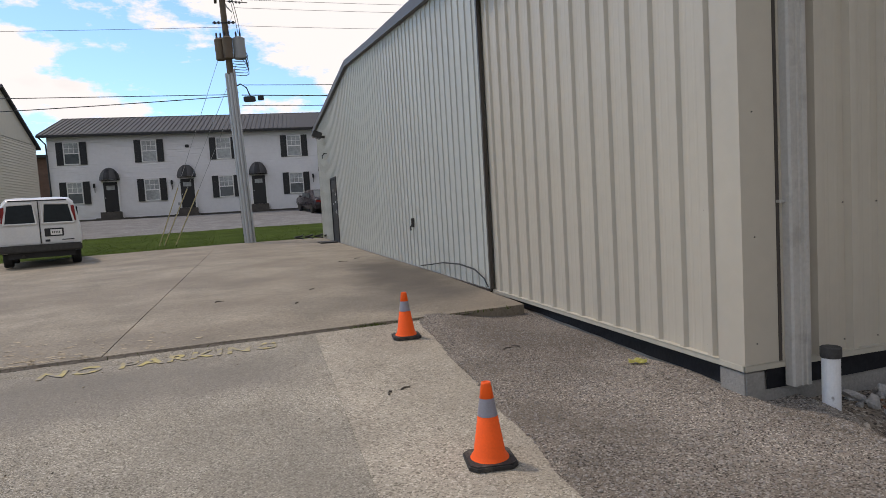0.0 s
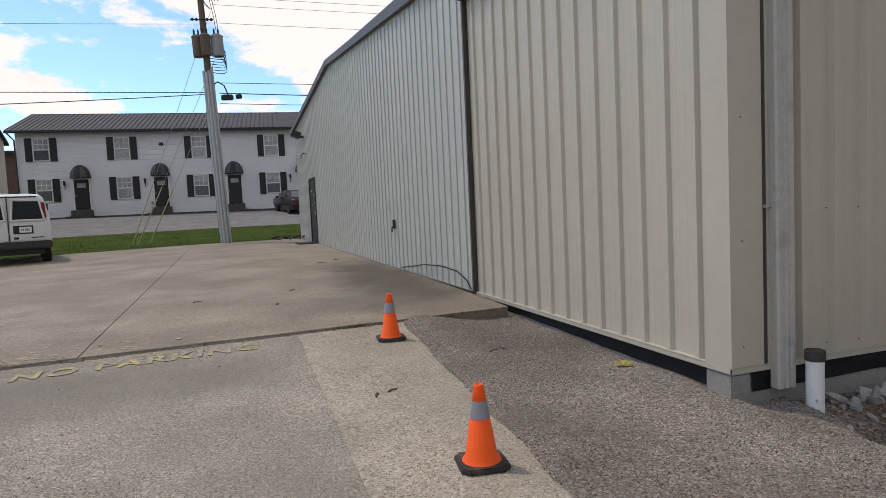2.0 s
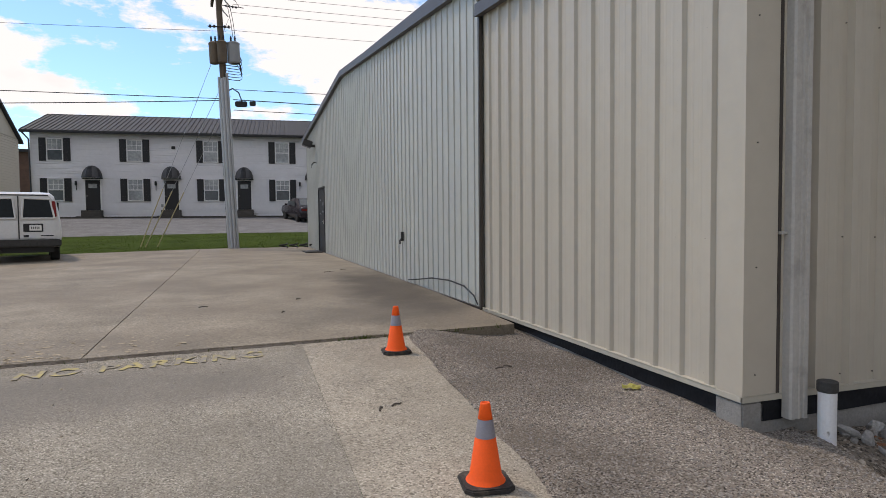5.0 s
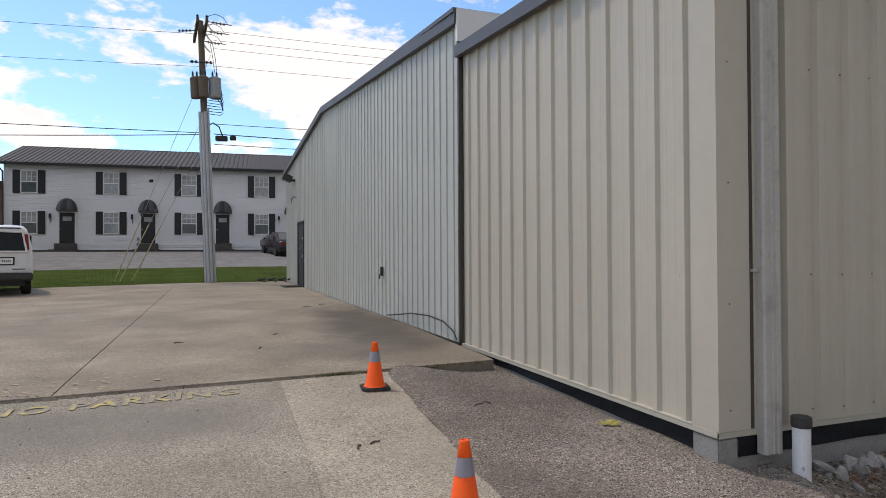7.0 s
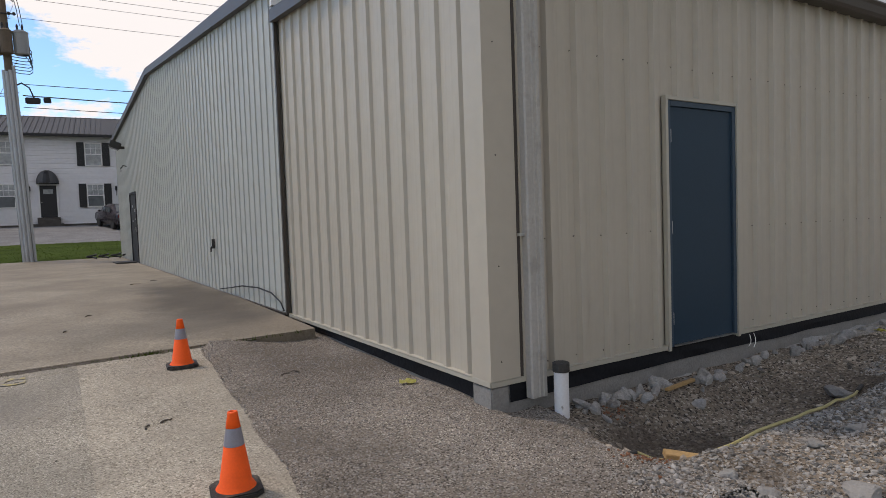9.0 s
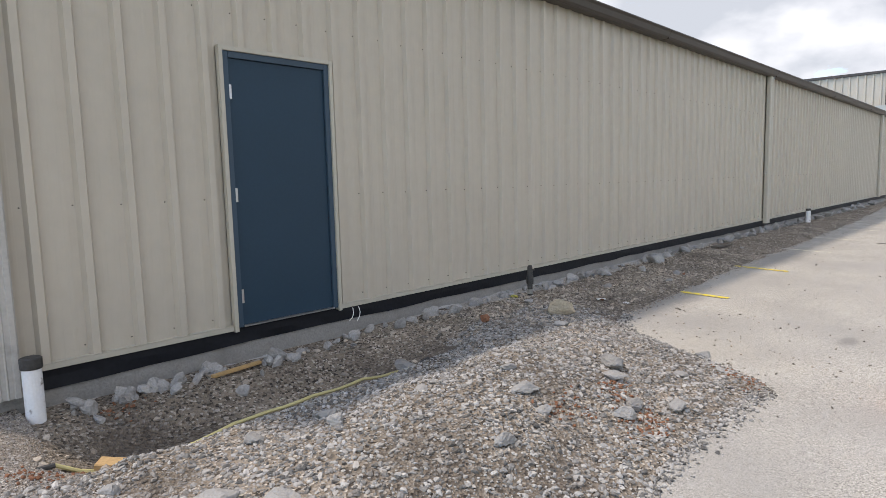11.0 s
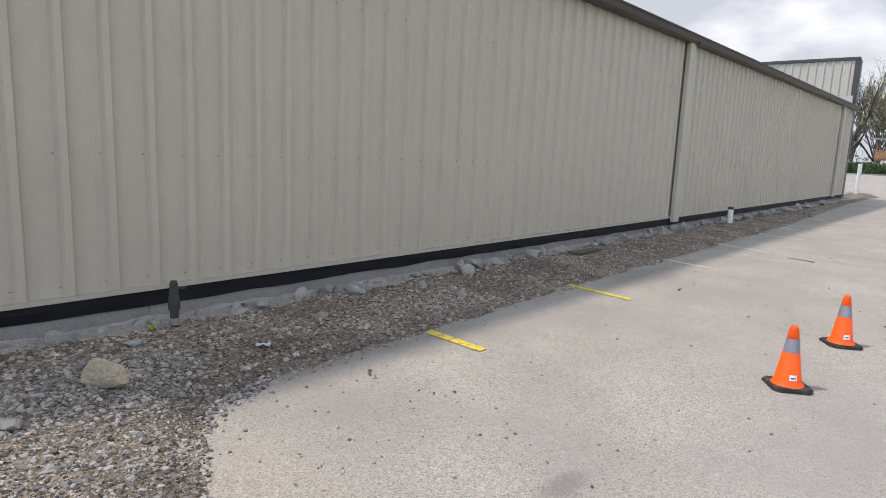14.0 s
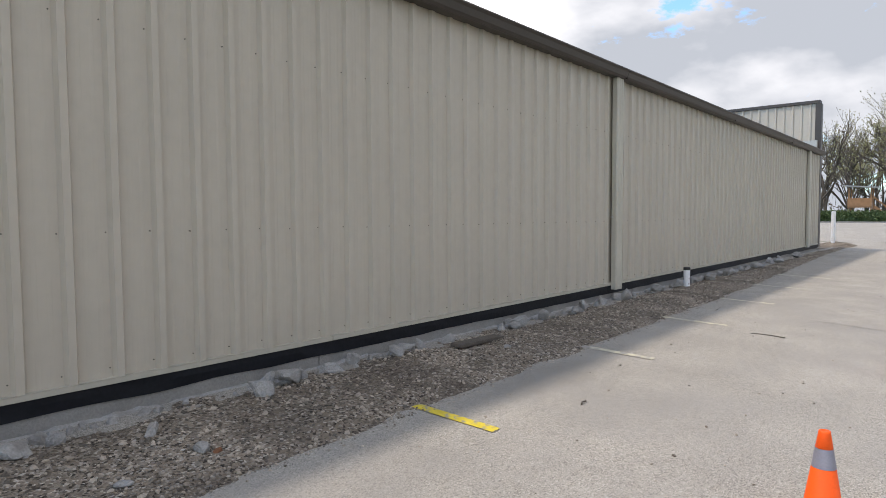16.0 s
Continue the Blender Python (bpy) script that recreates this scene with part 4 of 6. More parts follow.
curve = bpy.data.curves.new("lettering", "FONT")
curve.body = "NO PARKING"
curve.size, curve.extrude, curve.space_character, curve.offset = 0.27, 0.001, 1.15, 0.007
tmp = bpy.data.objects.new("lettering", curve)
scene.collection.objects.link(tmp)
bpy.context.view_layer.update()
me = bpy.data.meshes.new_from_object(tmp.evaluated_get(bpy.context.evaluated_depsgraph_get()))
bpy.data.objects.remove(tmp)
wid = max(v.co.x for v in me.vertices)
for v in me.vertices:
    x = -1.69 + (v.co.x / wid) * 1.96
    y = 5.77 + v.co.y * 1.0 + 0.085 * (x + 1.69)
    v.co = (x, y, lip_height(x, y) + 0.006 + v.co.z)
me.materials.append(FADED)
tagged(new("no_parking_lettering", me), "faded yellow no parking lettering on the paving", "marking", kind="structure")


# ---- old building's fittings ----
fit_old = Matrix.Translation((3.16, 7.75, 0)) @ pose(0, 0, 0, 0, 0, 2)
od = empty("door_2", fit_old @ pose(0, OD0, 0.44), "dark brown steel side door with stickers, shut", "door", kind="structure")
part("jamb", boxed(-0.03, 0.0, 0, 0.08, 0.06, 2.16, 0.003), BLACK_PAINT, od)
part("jamb", boxed(-0.03, OD1 - OD0 - 0.06, 0, 0.08, OD1 - OD0, 2.16, 0.003), BLACK_PAINT, od)
part("head", boxed(-0.03, 0.06, 2.10, 0.08, OD1 - OD0 - 0.06, 2.16, 0.003), BLACK_PAINT, od)
lf = part("leaf", boxed(-0.005, 0.063, 0.01, 0.05, OD1 - OD0 - 0.063, 2.095, 0.003), DARK_CAP, od)
for y, z, s in ((0.3, 1.55, 0.07), (0.35, 1.3, 0.05), (0.75, 1.7, 0.05), (0.8, 1.25, 0.04), (0.25, 0.95, 0.05)):
    part("sticker", boxed(-0.010, y, z, -0.004, y + s, z + s * 1.3), PAPER, lf, "small pale sticker")
part("door_handle", box(boxed(-0.04, 0.14, 0.98, -0.005, 0.18, 1.08, 0.006), -0.055, 0.13, 1.0, -0.035, 0.26, 1.02, 0.005), STEEL, lf)
part("mat_rest", boxed(-0.62, 0.1, -0.045, -0.06, 1.05, 0.0, 0.01), DARK_CAP)
tagged(bpy.data.objects["mat_rest"], "black rubber mat in front of the side door", "mat")
bpy.data.objects["mat_rest"].name = "door_mat"
bpy.data.objects["door_mat"].matrix_basis = fit_old @ pose(0, OD0, 0.485)
lamp = empty("wall_lamp", fit_old @ pose(-0.02, 14.4, 4.10), "dark bracket flood lamp under the gable end", "lamp")
part("bracket", boxed(-0.12, -0.05, -0.04, 0.02, 0.05, 0.04, 0.008), DARK_CAP, lamp)
part("lamp_head", box(bmesh.new(), -0.42, -0.13, -0.12, -0.10, 0.13, 0.10, 0.02, pose(0, 0, 0, 0, 20, 0)), DARK_CAP, lamp)
part("lens", box(bmesh.new(), -0.40, -0.11, -0.135, -0.12, 0.11, -0.122, 0.0, pose(0, 0, 0, 0, 20, 0)), GLASS, lamp, "frosted lens facing down")
cam_box = empty("junction_box", fit_old @ pose(-0.02, 14.0, 3.47), "small dark cable stub on the gable wall", "fitting")
part("stub", tube(bmesh.new(), [(0, 0, 0), (-0.1, 0.0, 0.02), (-0.16, 0.05, -0.06), (-0.16, 0.06, -0.16)], 0.018), DARK_CAP, cam_box)
tap = empty("hose_bib", fit_old @ pose(-0.02, 3.62, 1.08), "dark hose tap on the old steel wall", "tap")
part("stem", boxed(-0.05, -0.015, 0.0, 0.01, 0.015, 0.03, 0.004), DARK_CAP, tap)
part("plate", boxed(-0.04, -0.02, -0.02, 0.01, 0.02, 0.15, 0.004), DARK_CAP, tap)
part("spout", tube(bmesh.new(), [(-0.04, 0, 0.02), (-0.06, 0, 0.0), (-0.06, 0, -0.08)], 0.014), DARK_CAP, tap)
loop = empty("hanging_cable", fit_old @ pose(-0.05, 0, 0), "thin black cable looped along the wall foot", "cable")
part("strand", tube(bmesh.new(), [(0.0, 0.02, 0.30), (0.0, 0.14, 0.40), (0.0, 0.5, 0.50), (0.0, 1.1, 0.53), (0.0, 1.9, 0.50), (0.0, 2.6, 0.42), (0.0, 3.2, 0.36)], 0.011), WIRE, loop)
# dark colour here stands in for the shadow gap at the wall's foot
sill = part("old_base_shadow_strip", boxed(-0.035, 0.02, 0.2, 0.01, 16.5, 0.24), BRONZE, None)
sill.matrix_basis = fit_old @ pose(0, 0, 0.02, math.degrees(math.atan(0.0145)), 0, 0)
tagged(sill, "base strip coloured dark for the shadow gap under the old steel wall", "trim", kind="structure")
hose = empty("coiled_hose", pose(2.15, 23.4, 0.485), "dark coiled hoses lying by the slab corner", "hose")
bm = bmesh.new()
for k in range(4):
    tube(bm, [(-0.55 + 0.36 * k + 0.14 * math.cos(a), 0.14 * math.sin(a), 0.05 + 0.012 * i) for i, a in enumerate([0.6 * q for q in range(12)])], 0.03)
part("coil", bm, WIRE, hose)


# ---- town houses ----
def window_unit(parent, x, z, w, h):
    win = part("window", boxed(x - w / 2, -0.02, z, x + w / 2, 0.04, z + h), CURTAIN_GLASS if random.random() < 0.5 else GLASS, parent)
    part("window_frame", boxed(x - w / 2 - 0.06, -0.05, z - 0.06, x + w / 2 + 0.06, 0.0, z), WHITE_PAINT, win)
    part("window_frame", boxed(x - w / 2 - 0.06, -0.05, z + h, x + w / 2 + 0.06, 0.0, z + h + 0.06), WHITE_PAINT, win)
    for sx in (-1, 1):
        xx = x + sx * (w / 2 + 0.03)
        part("window_frame", boxed(xx - 0.03, -0.05, z, xx + 0.03, 0.0, z + h), WHITE_PAINT, win)
    part("meeting_rail", boxed(x - w / 2, -0.045, z + h / 2 - 0.03, x + w / 2, 0.0, z + h / 2 + 0.03), WHITE_PAINT, win)
    pane = part("pane", boxed(x - w / 2, -0.024, z + h / 2 + 0.03, x + w / 2, -0.021, z + h), CURTAIN_GLASS, win, "upper pane with pale curtain behind")
    for k in (1, 2):
        part("glazing_bar", boxed(x - w / 2 + w * k / 3 - 0.012, -0.035, z + h / 2 + 0.03, x - w / 2 + w * k / 3 + 0.012, -0.02, z + h), WHITE_PAINT, win)
    part("glazing_bar", boxed(x - w / 2, -0.034, z + h * 0.76 - 0.012, x + w / 2, -0.02, z + h * 0.76 + 0.012), WHITE_PAINT, win)
    for sx in (-1, 1):
        xx = x + sx * (w / 2 + 0.06 + 0.23)
        sh = boxed(xx - 0.21, -0.05, z - 0.08, xx + 0.21, 0.0, z + h + 0.08, 0.008)
        for q in range(12):
            zz = z + 0.02 + q * h / 12
            box(sh, xx - 0.16, -0.06, zz, xx + 0.16, -0.045, zz + 0.05)
        part("shutter", sh, BLACK_PAINT, parent, "black louvred shutter")


def lap_siding(width, z0, z1, step=0.16):
    """Horizontal lapped boards facing -y, as one folded skin."""
    bm = bmesh.new()
    rows = []
    z = z0
    while z < z1 - 0.01:
        for y, zz in ((0.0, z), (0.04, min(z + step, z1))):
            rows.append((bm.verts.new((0, y, zz)), bm.verts.new((width, y, zz))))
        z += step
    for a, b in zip(rows, rows[1:]):
        bm.faces.new((a[0], a[1], b[1], b[0]))
    return bm


HB = 1.54
row = empty("row_house", pose(0.25, 46, HB, 0, 0, -4.5), "white-sided row of town houses with black shutters and metal roof", "house")
HX0, HX1, HE = -13.1, 12.5, 6.0
s = part("wall", lap_siding(HX1 - HX0, 0.42, HE), SIDING, row, "white lap siding")
s.matrix_basis = pose(HX0, 0, 0)
part("wall_body", boxed(HX0, 0.045, 0.0, HX1, 9.0, HE), SIDING, row)
part("foundation", boxed(HX0 - 0.02, -0.03, -0.3, HX1 + 0.02, 0.0, 0.42), DARK_STONE, row)
for xx in (HX0, HX1):
    gab = bmesh.new()
    gab.faces.new([gab.verts.new((xx, y, z)) for y, z in ((0, HE), (9.0, HE), (4.5, HE + 1.75))])
    part("gable_end", gab, SIDING, row)
rf = bmesh.new()
for sgn in (0, 1):
    y0, y1 = (-0.45, 4.55) if sgn == 0 else (9.45, 4.45)
    vs = [(HX0 - 0.4, y0, HE - 0.02), (HX1 + 0.4, y0, HE - 0.02), (HX1 + 0.4, y1, HE + 1.78), (HX0 - 0.4, y1, HE + 1.78)]
    top = [rf.verts.new((a, b, c + 0.10)) for a, b, c in vs]
    low = [rf.verts.new(v) for v in vs]
    rf.faces.new(top)
    rf.faces.new(low[::-1])
    for i in range(4):
        rf.faces.new((top[i], low[i], low[(i + 1) % 4], top[(i + 1) % 4]))
bmesh.ops.recalc_face_normals(rf, faces=rf.faces)
rp = part("roof", rf, ROOF, row, "dark charcoal ribbed metal roof")
x = HX0 - 0.38
while x < HX1 + 0.4:
    part("roof_rib", bar(bmesh.new(), (x, -0.45, HE + 0.08), (x, 4.5, HE + 1.86), 0.035, 0.045), ROOF, rp)
    x += 0.305
part("gutter", boxed(HX0 - 0.42, -0.58, HE - 0.10, HX1 + 0.42, -0.43, HE + 0.06, 0.02), BLACK_PAINT, row, "black gutter along the eave")
part("rain_pipe", tube(bmesh.new(), [(HX0 - 0.3, -0.5, HE - 0.05), (HX0 - 0.02, -0.1, HE - 0.5), (HX0 + 0.02, -0.06, 0.3)], 0.05), BLACK_PAINT, row, "dark downpipe at the corner")
for wx in (-11.65, -6.83, -1.98, 2.82, 7.6):
    for wz in (1.53, 4.18):
        window_unit(row, wx, wz, 0.86, 1.36)
for dx in (-9.45, -4.56, 0.21, 5.0):
    dr = part("door", boxed(dx - 0.45, -0.03, 0.86, dx + 0.45, 0.02, 2.86, 0.01), BLACK_PAINT, row, "black panelled front door")
    part("door_pane", boxed(dx - 0.26, -0.04, 2.33, dx + 0.26, -0.028, 2.62), CURTAIN_GLASS, dr)
    part("knob", boxed(dx - 0.39, -0.08, 1.78, dx - 0.34, -0.03, 1.83), STEEL, dr)
    for a in ((dx - 0.54, dx - 0.45), (dx + 0.45, dx + 0.54)):
        part("door_frame", boxed(a[0], -0.05, 0.86, a[1], 0.0, 2.95), WHITE_PAINT, dr)
    part("step", boxed(dx - 0.6, -0.6, 0.45, dx + 0.6, -0.03, 0.84, 0.01), DARK_STONE, row)
    part("step", boxed(dx - 0.8, -1.0, -0.1, dx + 0.8, -0.6, 0.45, 0.01), DARK_STONE, row)
    aw = part("awning", boxed(dx - 0.62, -0.02, 2.95, dx + 0.62, 0.0, 3.0), BLACK_PAINT, row)
    ns, nv = 10, 7
    for i in range(ns):
        bm = bmesh.new()
        vs = []
        for k in (i, i + 1):
            a = math.pi * k / ns
            for v in range(nv + 1):
                b = (math.pi / 2) * v / nv
                vs.append(bm.verts.new((dx - 0.62 * math.cos(a) * math.cos(b), -0.03 - 0.85 * math.sin(a) * math.cos(b), 2.98 + 0.85 * math.sin(b))))
        for v in range(nv):
            bm.faces.new((vs[v], vs[nv + 1 + v], vs[nv + 2 + v], vs[v + 1]))
        part("canopy_gore", bm, AWNING if i in (2, 3, 6, 7) else BLACK_PAINT, aw, "dark striped dome canopy segment")
    lt = part("porch_lamp", boxed(dx - 1.05, -0.16, 2.5, dx - 0.92, -0.04, 2.8, 0.02), BLACK_PAINT, row, "black porch lantern")
    part("lamp_arm", boxed(dx - 1.0, -0.06, 2.2, dx - 0.97, 0.0, 2.55), BLACK_PAINT, lt)
part("vent", boxed(-4.5, -0.06, 5.0, -4.25, 0.0, 5.2, 0.02), BLACK_PAINT, row, "small dark wall vent")
part("meter_box", boxed(-5.25, -0.1, 1.05, -5.1, 0.0, 1.25), TANK, row)

ch = empty("cream_house", pose(-11.4, 40, 1.15), "cream-sided house with a dark roof edge", "house")
w = lap_siding(9.0, 0.0, 7.0, 0.14)
for v in w.verts:
    lim = 5.0 + (9.0 - v.co.x) * 0.53 if v.co.x > 4.5 else 5.0 + v.co.x * 0.53
    v.co.z = min(v.co.z, lim)
wall = part("wall", w, BEIGE_SIDING, ch, "cream lap siding")
wall.matrix_basis = pose(0, -9.0, 0, 0, 0, 90)
body = bmesh.new()
out = [(-9.0, 0), (0, 0), (0, 5.0), (-4.5, 7.385), (-9.0, 5.0)]
rows2 = [[body.verts.new((xx, y, z)) for y, z in out] for xx in (-0.05, -9.0)]
body.faces.new(rows2[0])
body.faces.new(rows2[1][::-1])
for i in range(5):
    j = (i + 1) % 5
    body.faces.new((rows2[0][i], rows2[1][i], rows2[1][j], rows2[0][j]))
bmesh.ops.recalc_face_normals(body, faces=body.faces)
part("wall_body", body, BEIGE_SIDING, ch)
for y0, y1 in ((0.4, -4.5), (-9.4, -4.5)):
    r = bmesh.new()
    z0 = 4.80
    vs = [r.verts.new(p) for p in ((0.12, y0, z0), (-9.3, y0, z0), (-9.3, y1, 7.40), (0.12, y1, 7.40), (0.12, y0, z0 + 0.13), (-9.3, y0, z0 + 0.13), (-9.3, y1, 7.53), (0.12, y1, 7.53))]
    for f in ((0, 1, 2, 3), (7, 6, 5, 4), (0, 4, 5, 1), (1, 5, 6, 2), (2, 6, 7, 3), (3, 7, 4, 0)):
        r.faces.new([vs[i] for i in f])
    bmesh.ops.recalc_face_normals(r, faces=r.faces)
    part("roof", r, ROOF, ch)
br = empty("brick_house", pose(-15.6, 54, 1.5), "brown brick house behind the row", "house")
part("wall", boxed(-8, 0, 0, 1.6, 6, 5.4), BRICK_FAR, br)
part("roof", prism(bmesh.new(), [(-8.4, -0.4), (2.0, -0.4), (2.0, 6.4), (-8.4, 6.4)], 5.4, 5.6), ROOF, br)


# ---- utility pole ----
PX, PY, PZ = -0.13, 24.35, 0.50
pole = empty("utility_pole", pose(PX, PY, PZ, 0, -2.1, 0), "timber utility pole with grey conduits and three transformers", "utility pole")
part("mast", lathe([(0.16, -0.3), (0.10, 9.6), (0.09, 9.62)], 16), TIMBER, pole)
for k, (a, top, r) in enumerate(((-2.45, 6.25, 0.062), (-1.9, 6.2, 0.06), (-1.35, 6.25, 0.06), (-0.75, 6.4, 0.05), (-2.95, 5.0, 0.03))):
    cx, cy = 0.20 * math.cos(a), 0.20 * math.sin(a)
    c = part("conduit", tube(bmesh.new(), [(cx, cy, -0.2), (cx * 0.9, cy * 0.9, top)], r, n=10), CONDUIT if k < 4 else WIRE, pole, "galvanised riser conduit")
    for z in (1.4, 3.2, 4.9):
        part("clamp", lathe([(r + 0.006, z - 0.02), (r + 0.006, z + 0.02)], 10), CONDUIT, c).matrix_basis = pose(cx * (1 - 0.1 * z / top), cy * (1 - 0.1 * z / top), 0)
for a, r in ((-0.35, 0.22), (-1.5, 0.171), (3.3, 0.17)):
    off = 0.44 if r > 0.2 else 0.27
    cx, cy = off * math.cos(a), off * math.sin(a)
    t = part("transformer", lathe([(r * 0.9, 6.75), (r, 6.78), (r, 7.42), (r * 1.04, 7.44), (r * 1.04, 7.48), (r * 0.6, 7.54)], 20), TANK if r > 0.18 else TIMBER, pole, "grey transformer can")
    t.matrix_basis = pose(cx, cy, 0)
    for o in (-0.07, 0.07):
        part("bushing", lathe([(0.03, 7.5), (0.04, 7.56), (0.03, 7.62), (0.04, 7.66), (0.02, 7.74)], 8), BLACK_PAINT, t).matrix_basis = pose(o, 0, 0)
DISC = [(0.015, -0.05), (0.02, -0.02), (0.062, 0.0), (0.055, 0.025), (0.02, 0.03), (0.015, 0.05)]
for side in (-1, 1):
    arm = part("crossarm", bar(bmesh.new(), (0.15 * side - 0.12, 1.2, 9.18), (0.15 * side + 0.08, -1.2, 9.18), 0.09, 0.12), OLD_WOOD, pole, "weathered crossarm timber")
    for k, y in enumerate((-1.1, -0.1, 1.05)):
        x = 0.15 * side - 0.02 - 0.083 * y
        part("insulator", lathe([(0.025, 0.1), (0.05, 0.14), (0.03, 0.17), (0.05, 0.21), (0.02, 0.26)], 8), BLACK_PAINT, arm).matrix_basis = pose(x, y, 9.2)
        if side < 0 and k != 1:
            continue
        reach = 0.85 if side > 0 else 0.5
        part("strain_link", tube(bmesh.new(), [(x, y, 9.23), (x + side * reach, y, 9.16)], 0.016, n=5), BLACK_PAINT, arm)
        for q in (0.2, 0.32, 0.44, 0.56):
            part("insulator_disc", lathe(DISC, 10), BLACK_PAINT, arm).matrix_basis = pose(x + side * q, y, 9.23 - 0.11 * q, 0, 90 * side, 0)
        if side > 0:
            part("cutout_fuse", tube(bmesh.new(), [(x + 0.02, y, 9.15), (x + 0.10, y - 0.04, 8.98), (x + 0.26, y - 0.02, 8.8)], 0.03, 0.022, n=7), CONDUIT, arm, "pale fuse barrel")
            part("jumper_cable", tube(bmesh.new(), [(x + 0.7, y, 9.16), (x + 0.55, y, 9.42), (x + 0.3, y, 9.52), (x + 0.08, y, 9.44), (x, y, 9.3)], 0.011, n=5), WIRE, arm)
for x0, x1, z in ((-0.42, 0.36, 8.05),):
    part("neutral_bracket", bar(bmesh.new(), (x0, -0.11, z), (x1, -0.11, z), 0.03, 0.035), BLACK_PAINT, pole)
    for x in (x0 + 0.08, -0.2, 0.16, x1 - 0.06):
        part("clevis", lathe([(0.03, -0.03), (0.045, 0.0), (0.045, 0.04), (0.03, 0.07)], 8), BLACK_PAINT, pole).matrix_basis = pose(x, -0.13, z)
for x in (0.42, 0.5):
    part("jumper_cable", tube(bmesh.new(), [(x, -0.15, 7.7), (x - 0.04, -0.2, 8.2), (x - 0.12, -0.3, 8.75)], 0.011, n=5), WIRE, pole)
rnd = random.Random(3)
for k in range(7):
    a = -0.6 + 0.2 * k
    pts = [(0.12, -0.1, 6.2 + 0.1 * k)]
    for q in range(1, 7):
        pts.append((0.12 + 0.55 * math.sin(math.pi * q / 7) + rnd.uniform(-0.04, 0.04), -0.2, 6.2 + 0.1 * k - 0.5 * math.sin(math.pi * q / 7) + 0.16 * q))
    part("jumper_cable", tube(bmesh.new(), pts, 0.013, n=5), WIRE, pole)
part("splice_box", boxed(0.35, -0.25, 5.18, 0.78, -0.1, 5.38, 0.03), BLACK_PAINT, pole, "black cable splice enclosure")
part("splice_box", boxed(0.86, -0.24, 5.22, 1.08, -0.12, 5.38, 0.02), BLACK_PAINT, pole)
part("jumper_cable", tube(bmesh.new(), [(0.1, -0.1, 5.75), (0.3, -0.15, 5.85), (0.5, -0.18, 5.7), (0.6, -0.18, 5.38)], 0.025), WIRE, pole)
for k, (bx, by, top) in enumerate(((-3.45, 1.9, 8.4), (-3.25, 1.7, 6.6), (-2.85, 1.9, 5.6))):
    g = empty("guy_wire", pose(PX, PY, PZ), "steel guy wire with a yellow ground guard", "guy wire", "guy wires of the pole")
    p0, p1 = Vector((bx, by, lot_height(bx, PY + by) - PZ - 0.05)), Vector((0, 0, top))
    part("strand", tube(bmesh.new(), [p0, p1], 0.009, n=4), TANK, g)
    part("guard", tube(bmesh.new(), [p0, p0 + (p1 - p0).normalized() * 2.5], 0.020, n=8), GUARD, g, "yellowed plastic guy guard")


def span(p, q, sag, r):
    ob = empty("overhead_wire", Matrix.Identity(4), "black overhead utility wire", "wire", "overhead wires")
    p, q = Vector(p), Vector(q)
    part("strand", tube(bmesh.new(), [p.lerp(q, i / 16) - Vector((0, 0, 4 * sag * (i / 16) * (1 - i / 16))) for i in range(17)], r, n=5), WIRE, ob)


for z, zl, r in ((6.0, 5.75, 0.014), (5.95, 5.2, 0.016), (8.45, 8.1, 0.007), (9.65, 9.3, 0.007)):
    span((PX - 0.1, PY, z), (PX - 38, PY + 3, zl + 0.5), (0.05 if r < 0.015 else 0.5) if r > 0.012 else 0.3, r)
for z, zr, r in ((5.98, 6.0, 0.018), (6.35, 6.9, 0.012), (5.6, 5.8, 0.012), (9.15, 9.3, 0.007), (9.45, 9.6, 0.007), (9.8, 9.95, 0.007), (8.5, 8.75, 0.007)):
    span((PX + 0.1, PY, z), (PX + 38, PY - 2, zr + 0.6), 0.4, r)


# ---- vehicles ----
def loft(sections, closed=True):
    """Skin over matching cross-sections."""
    bm = bmesh.new()
    rings = [[bm.verts.new(p) for p in s] for s in sections]
    n = len(rings[0])
    for a, b in zip(rings, rings[1:]):
        for i in range(n):
            bm.faces.new((a[i], a[(i + 1) % n], b[(i + 1) % n], b[i]))
    if closed:
        bm.faces.new(rings[0][::-1])
        bm.faces.new(rings[-1])
    bmesh.ops.recalc_face_normals(bm, faces=bm.faces)
    return bm


def wheel(parent, x, y, r, w):
    ob = part("wheel", lathe([(r * 0.6, -w / 2), (r * 0.93, -w / 2), (r, -w * 0.35), (r, w * 0.35), (r * 0.93, w / 2), (r * 0.6, w / 2)], 24), TYRE, parent, "black tyre")
    ob.matrix_basis = pose(x, y, r, 0, 90, 0)
    part("rim", lathe([(r * 0.6, -w * 0.42), (r * 0.35, -w * 0.30), (r * 0.3, w * 0.30), (r * 0.6, w * 0.42)], 20), STEEL, ob)


van = empty("van", pose(-5.81, 20.3, lot_height(-5.5, 21) + 0.022, 0, 0, 15) @ Matrix.Diagonal((1.03, 1, 1.06, 1)), "white panel van parked with its rear doors shut", "van")


def van_ring(y, half, top, low, belt=1.05):
    rt = half * 0.83
    right = [(half * 0.94, low), (half, low + 0.25), (half * 0.995, belt), (half * 0.94, belt + 0.35), (rt + 0.02, top - 0.12), (rt - 0.08, top - 0.02), (rt - 0.3, top)]
    return [(x, y, z) for x, z in right] + [(-x, y, z) for x, z in right[::-1]]


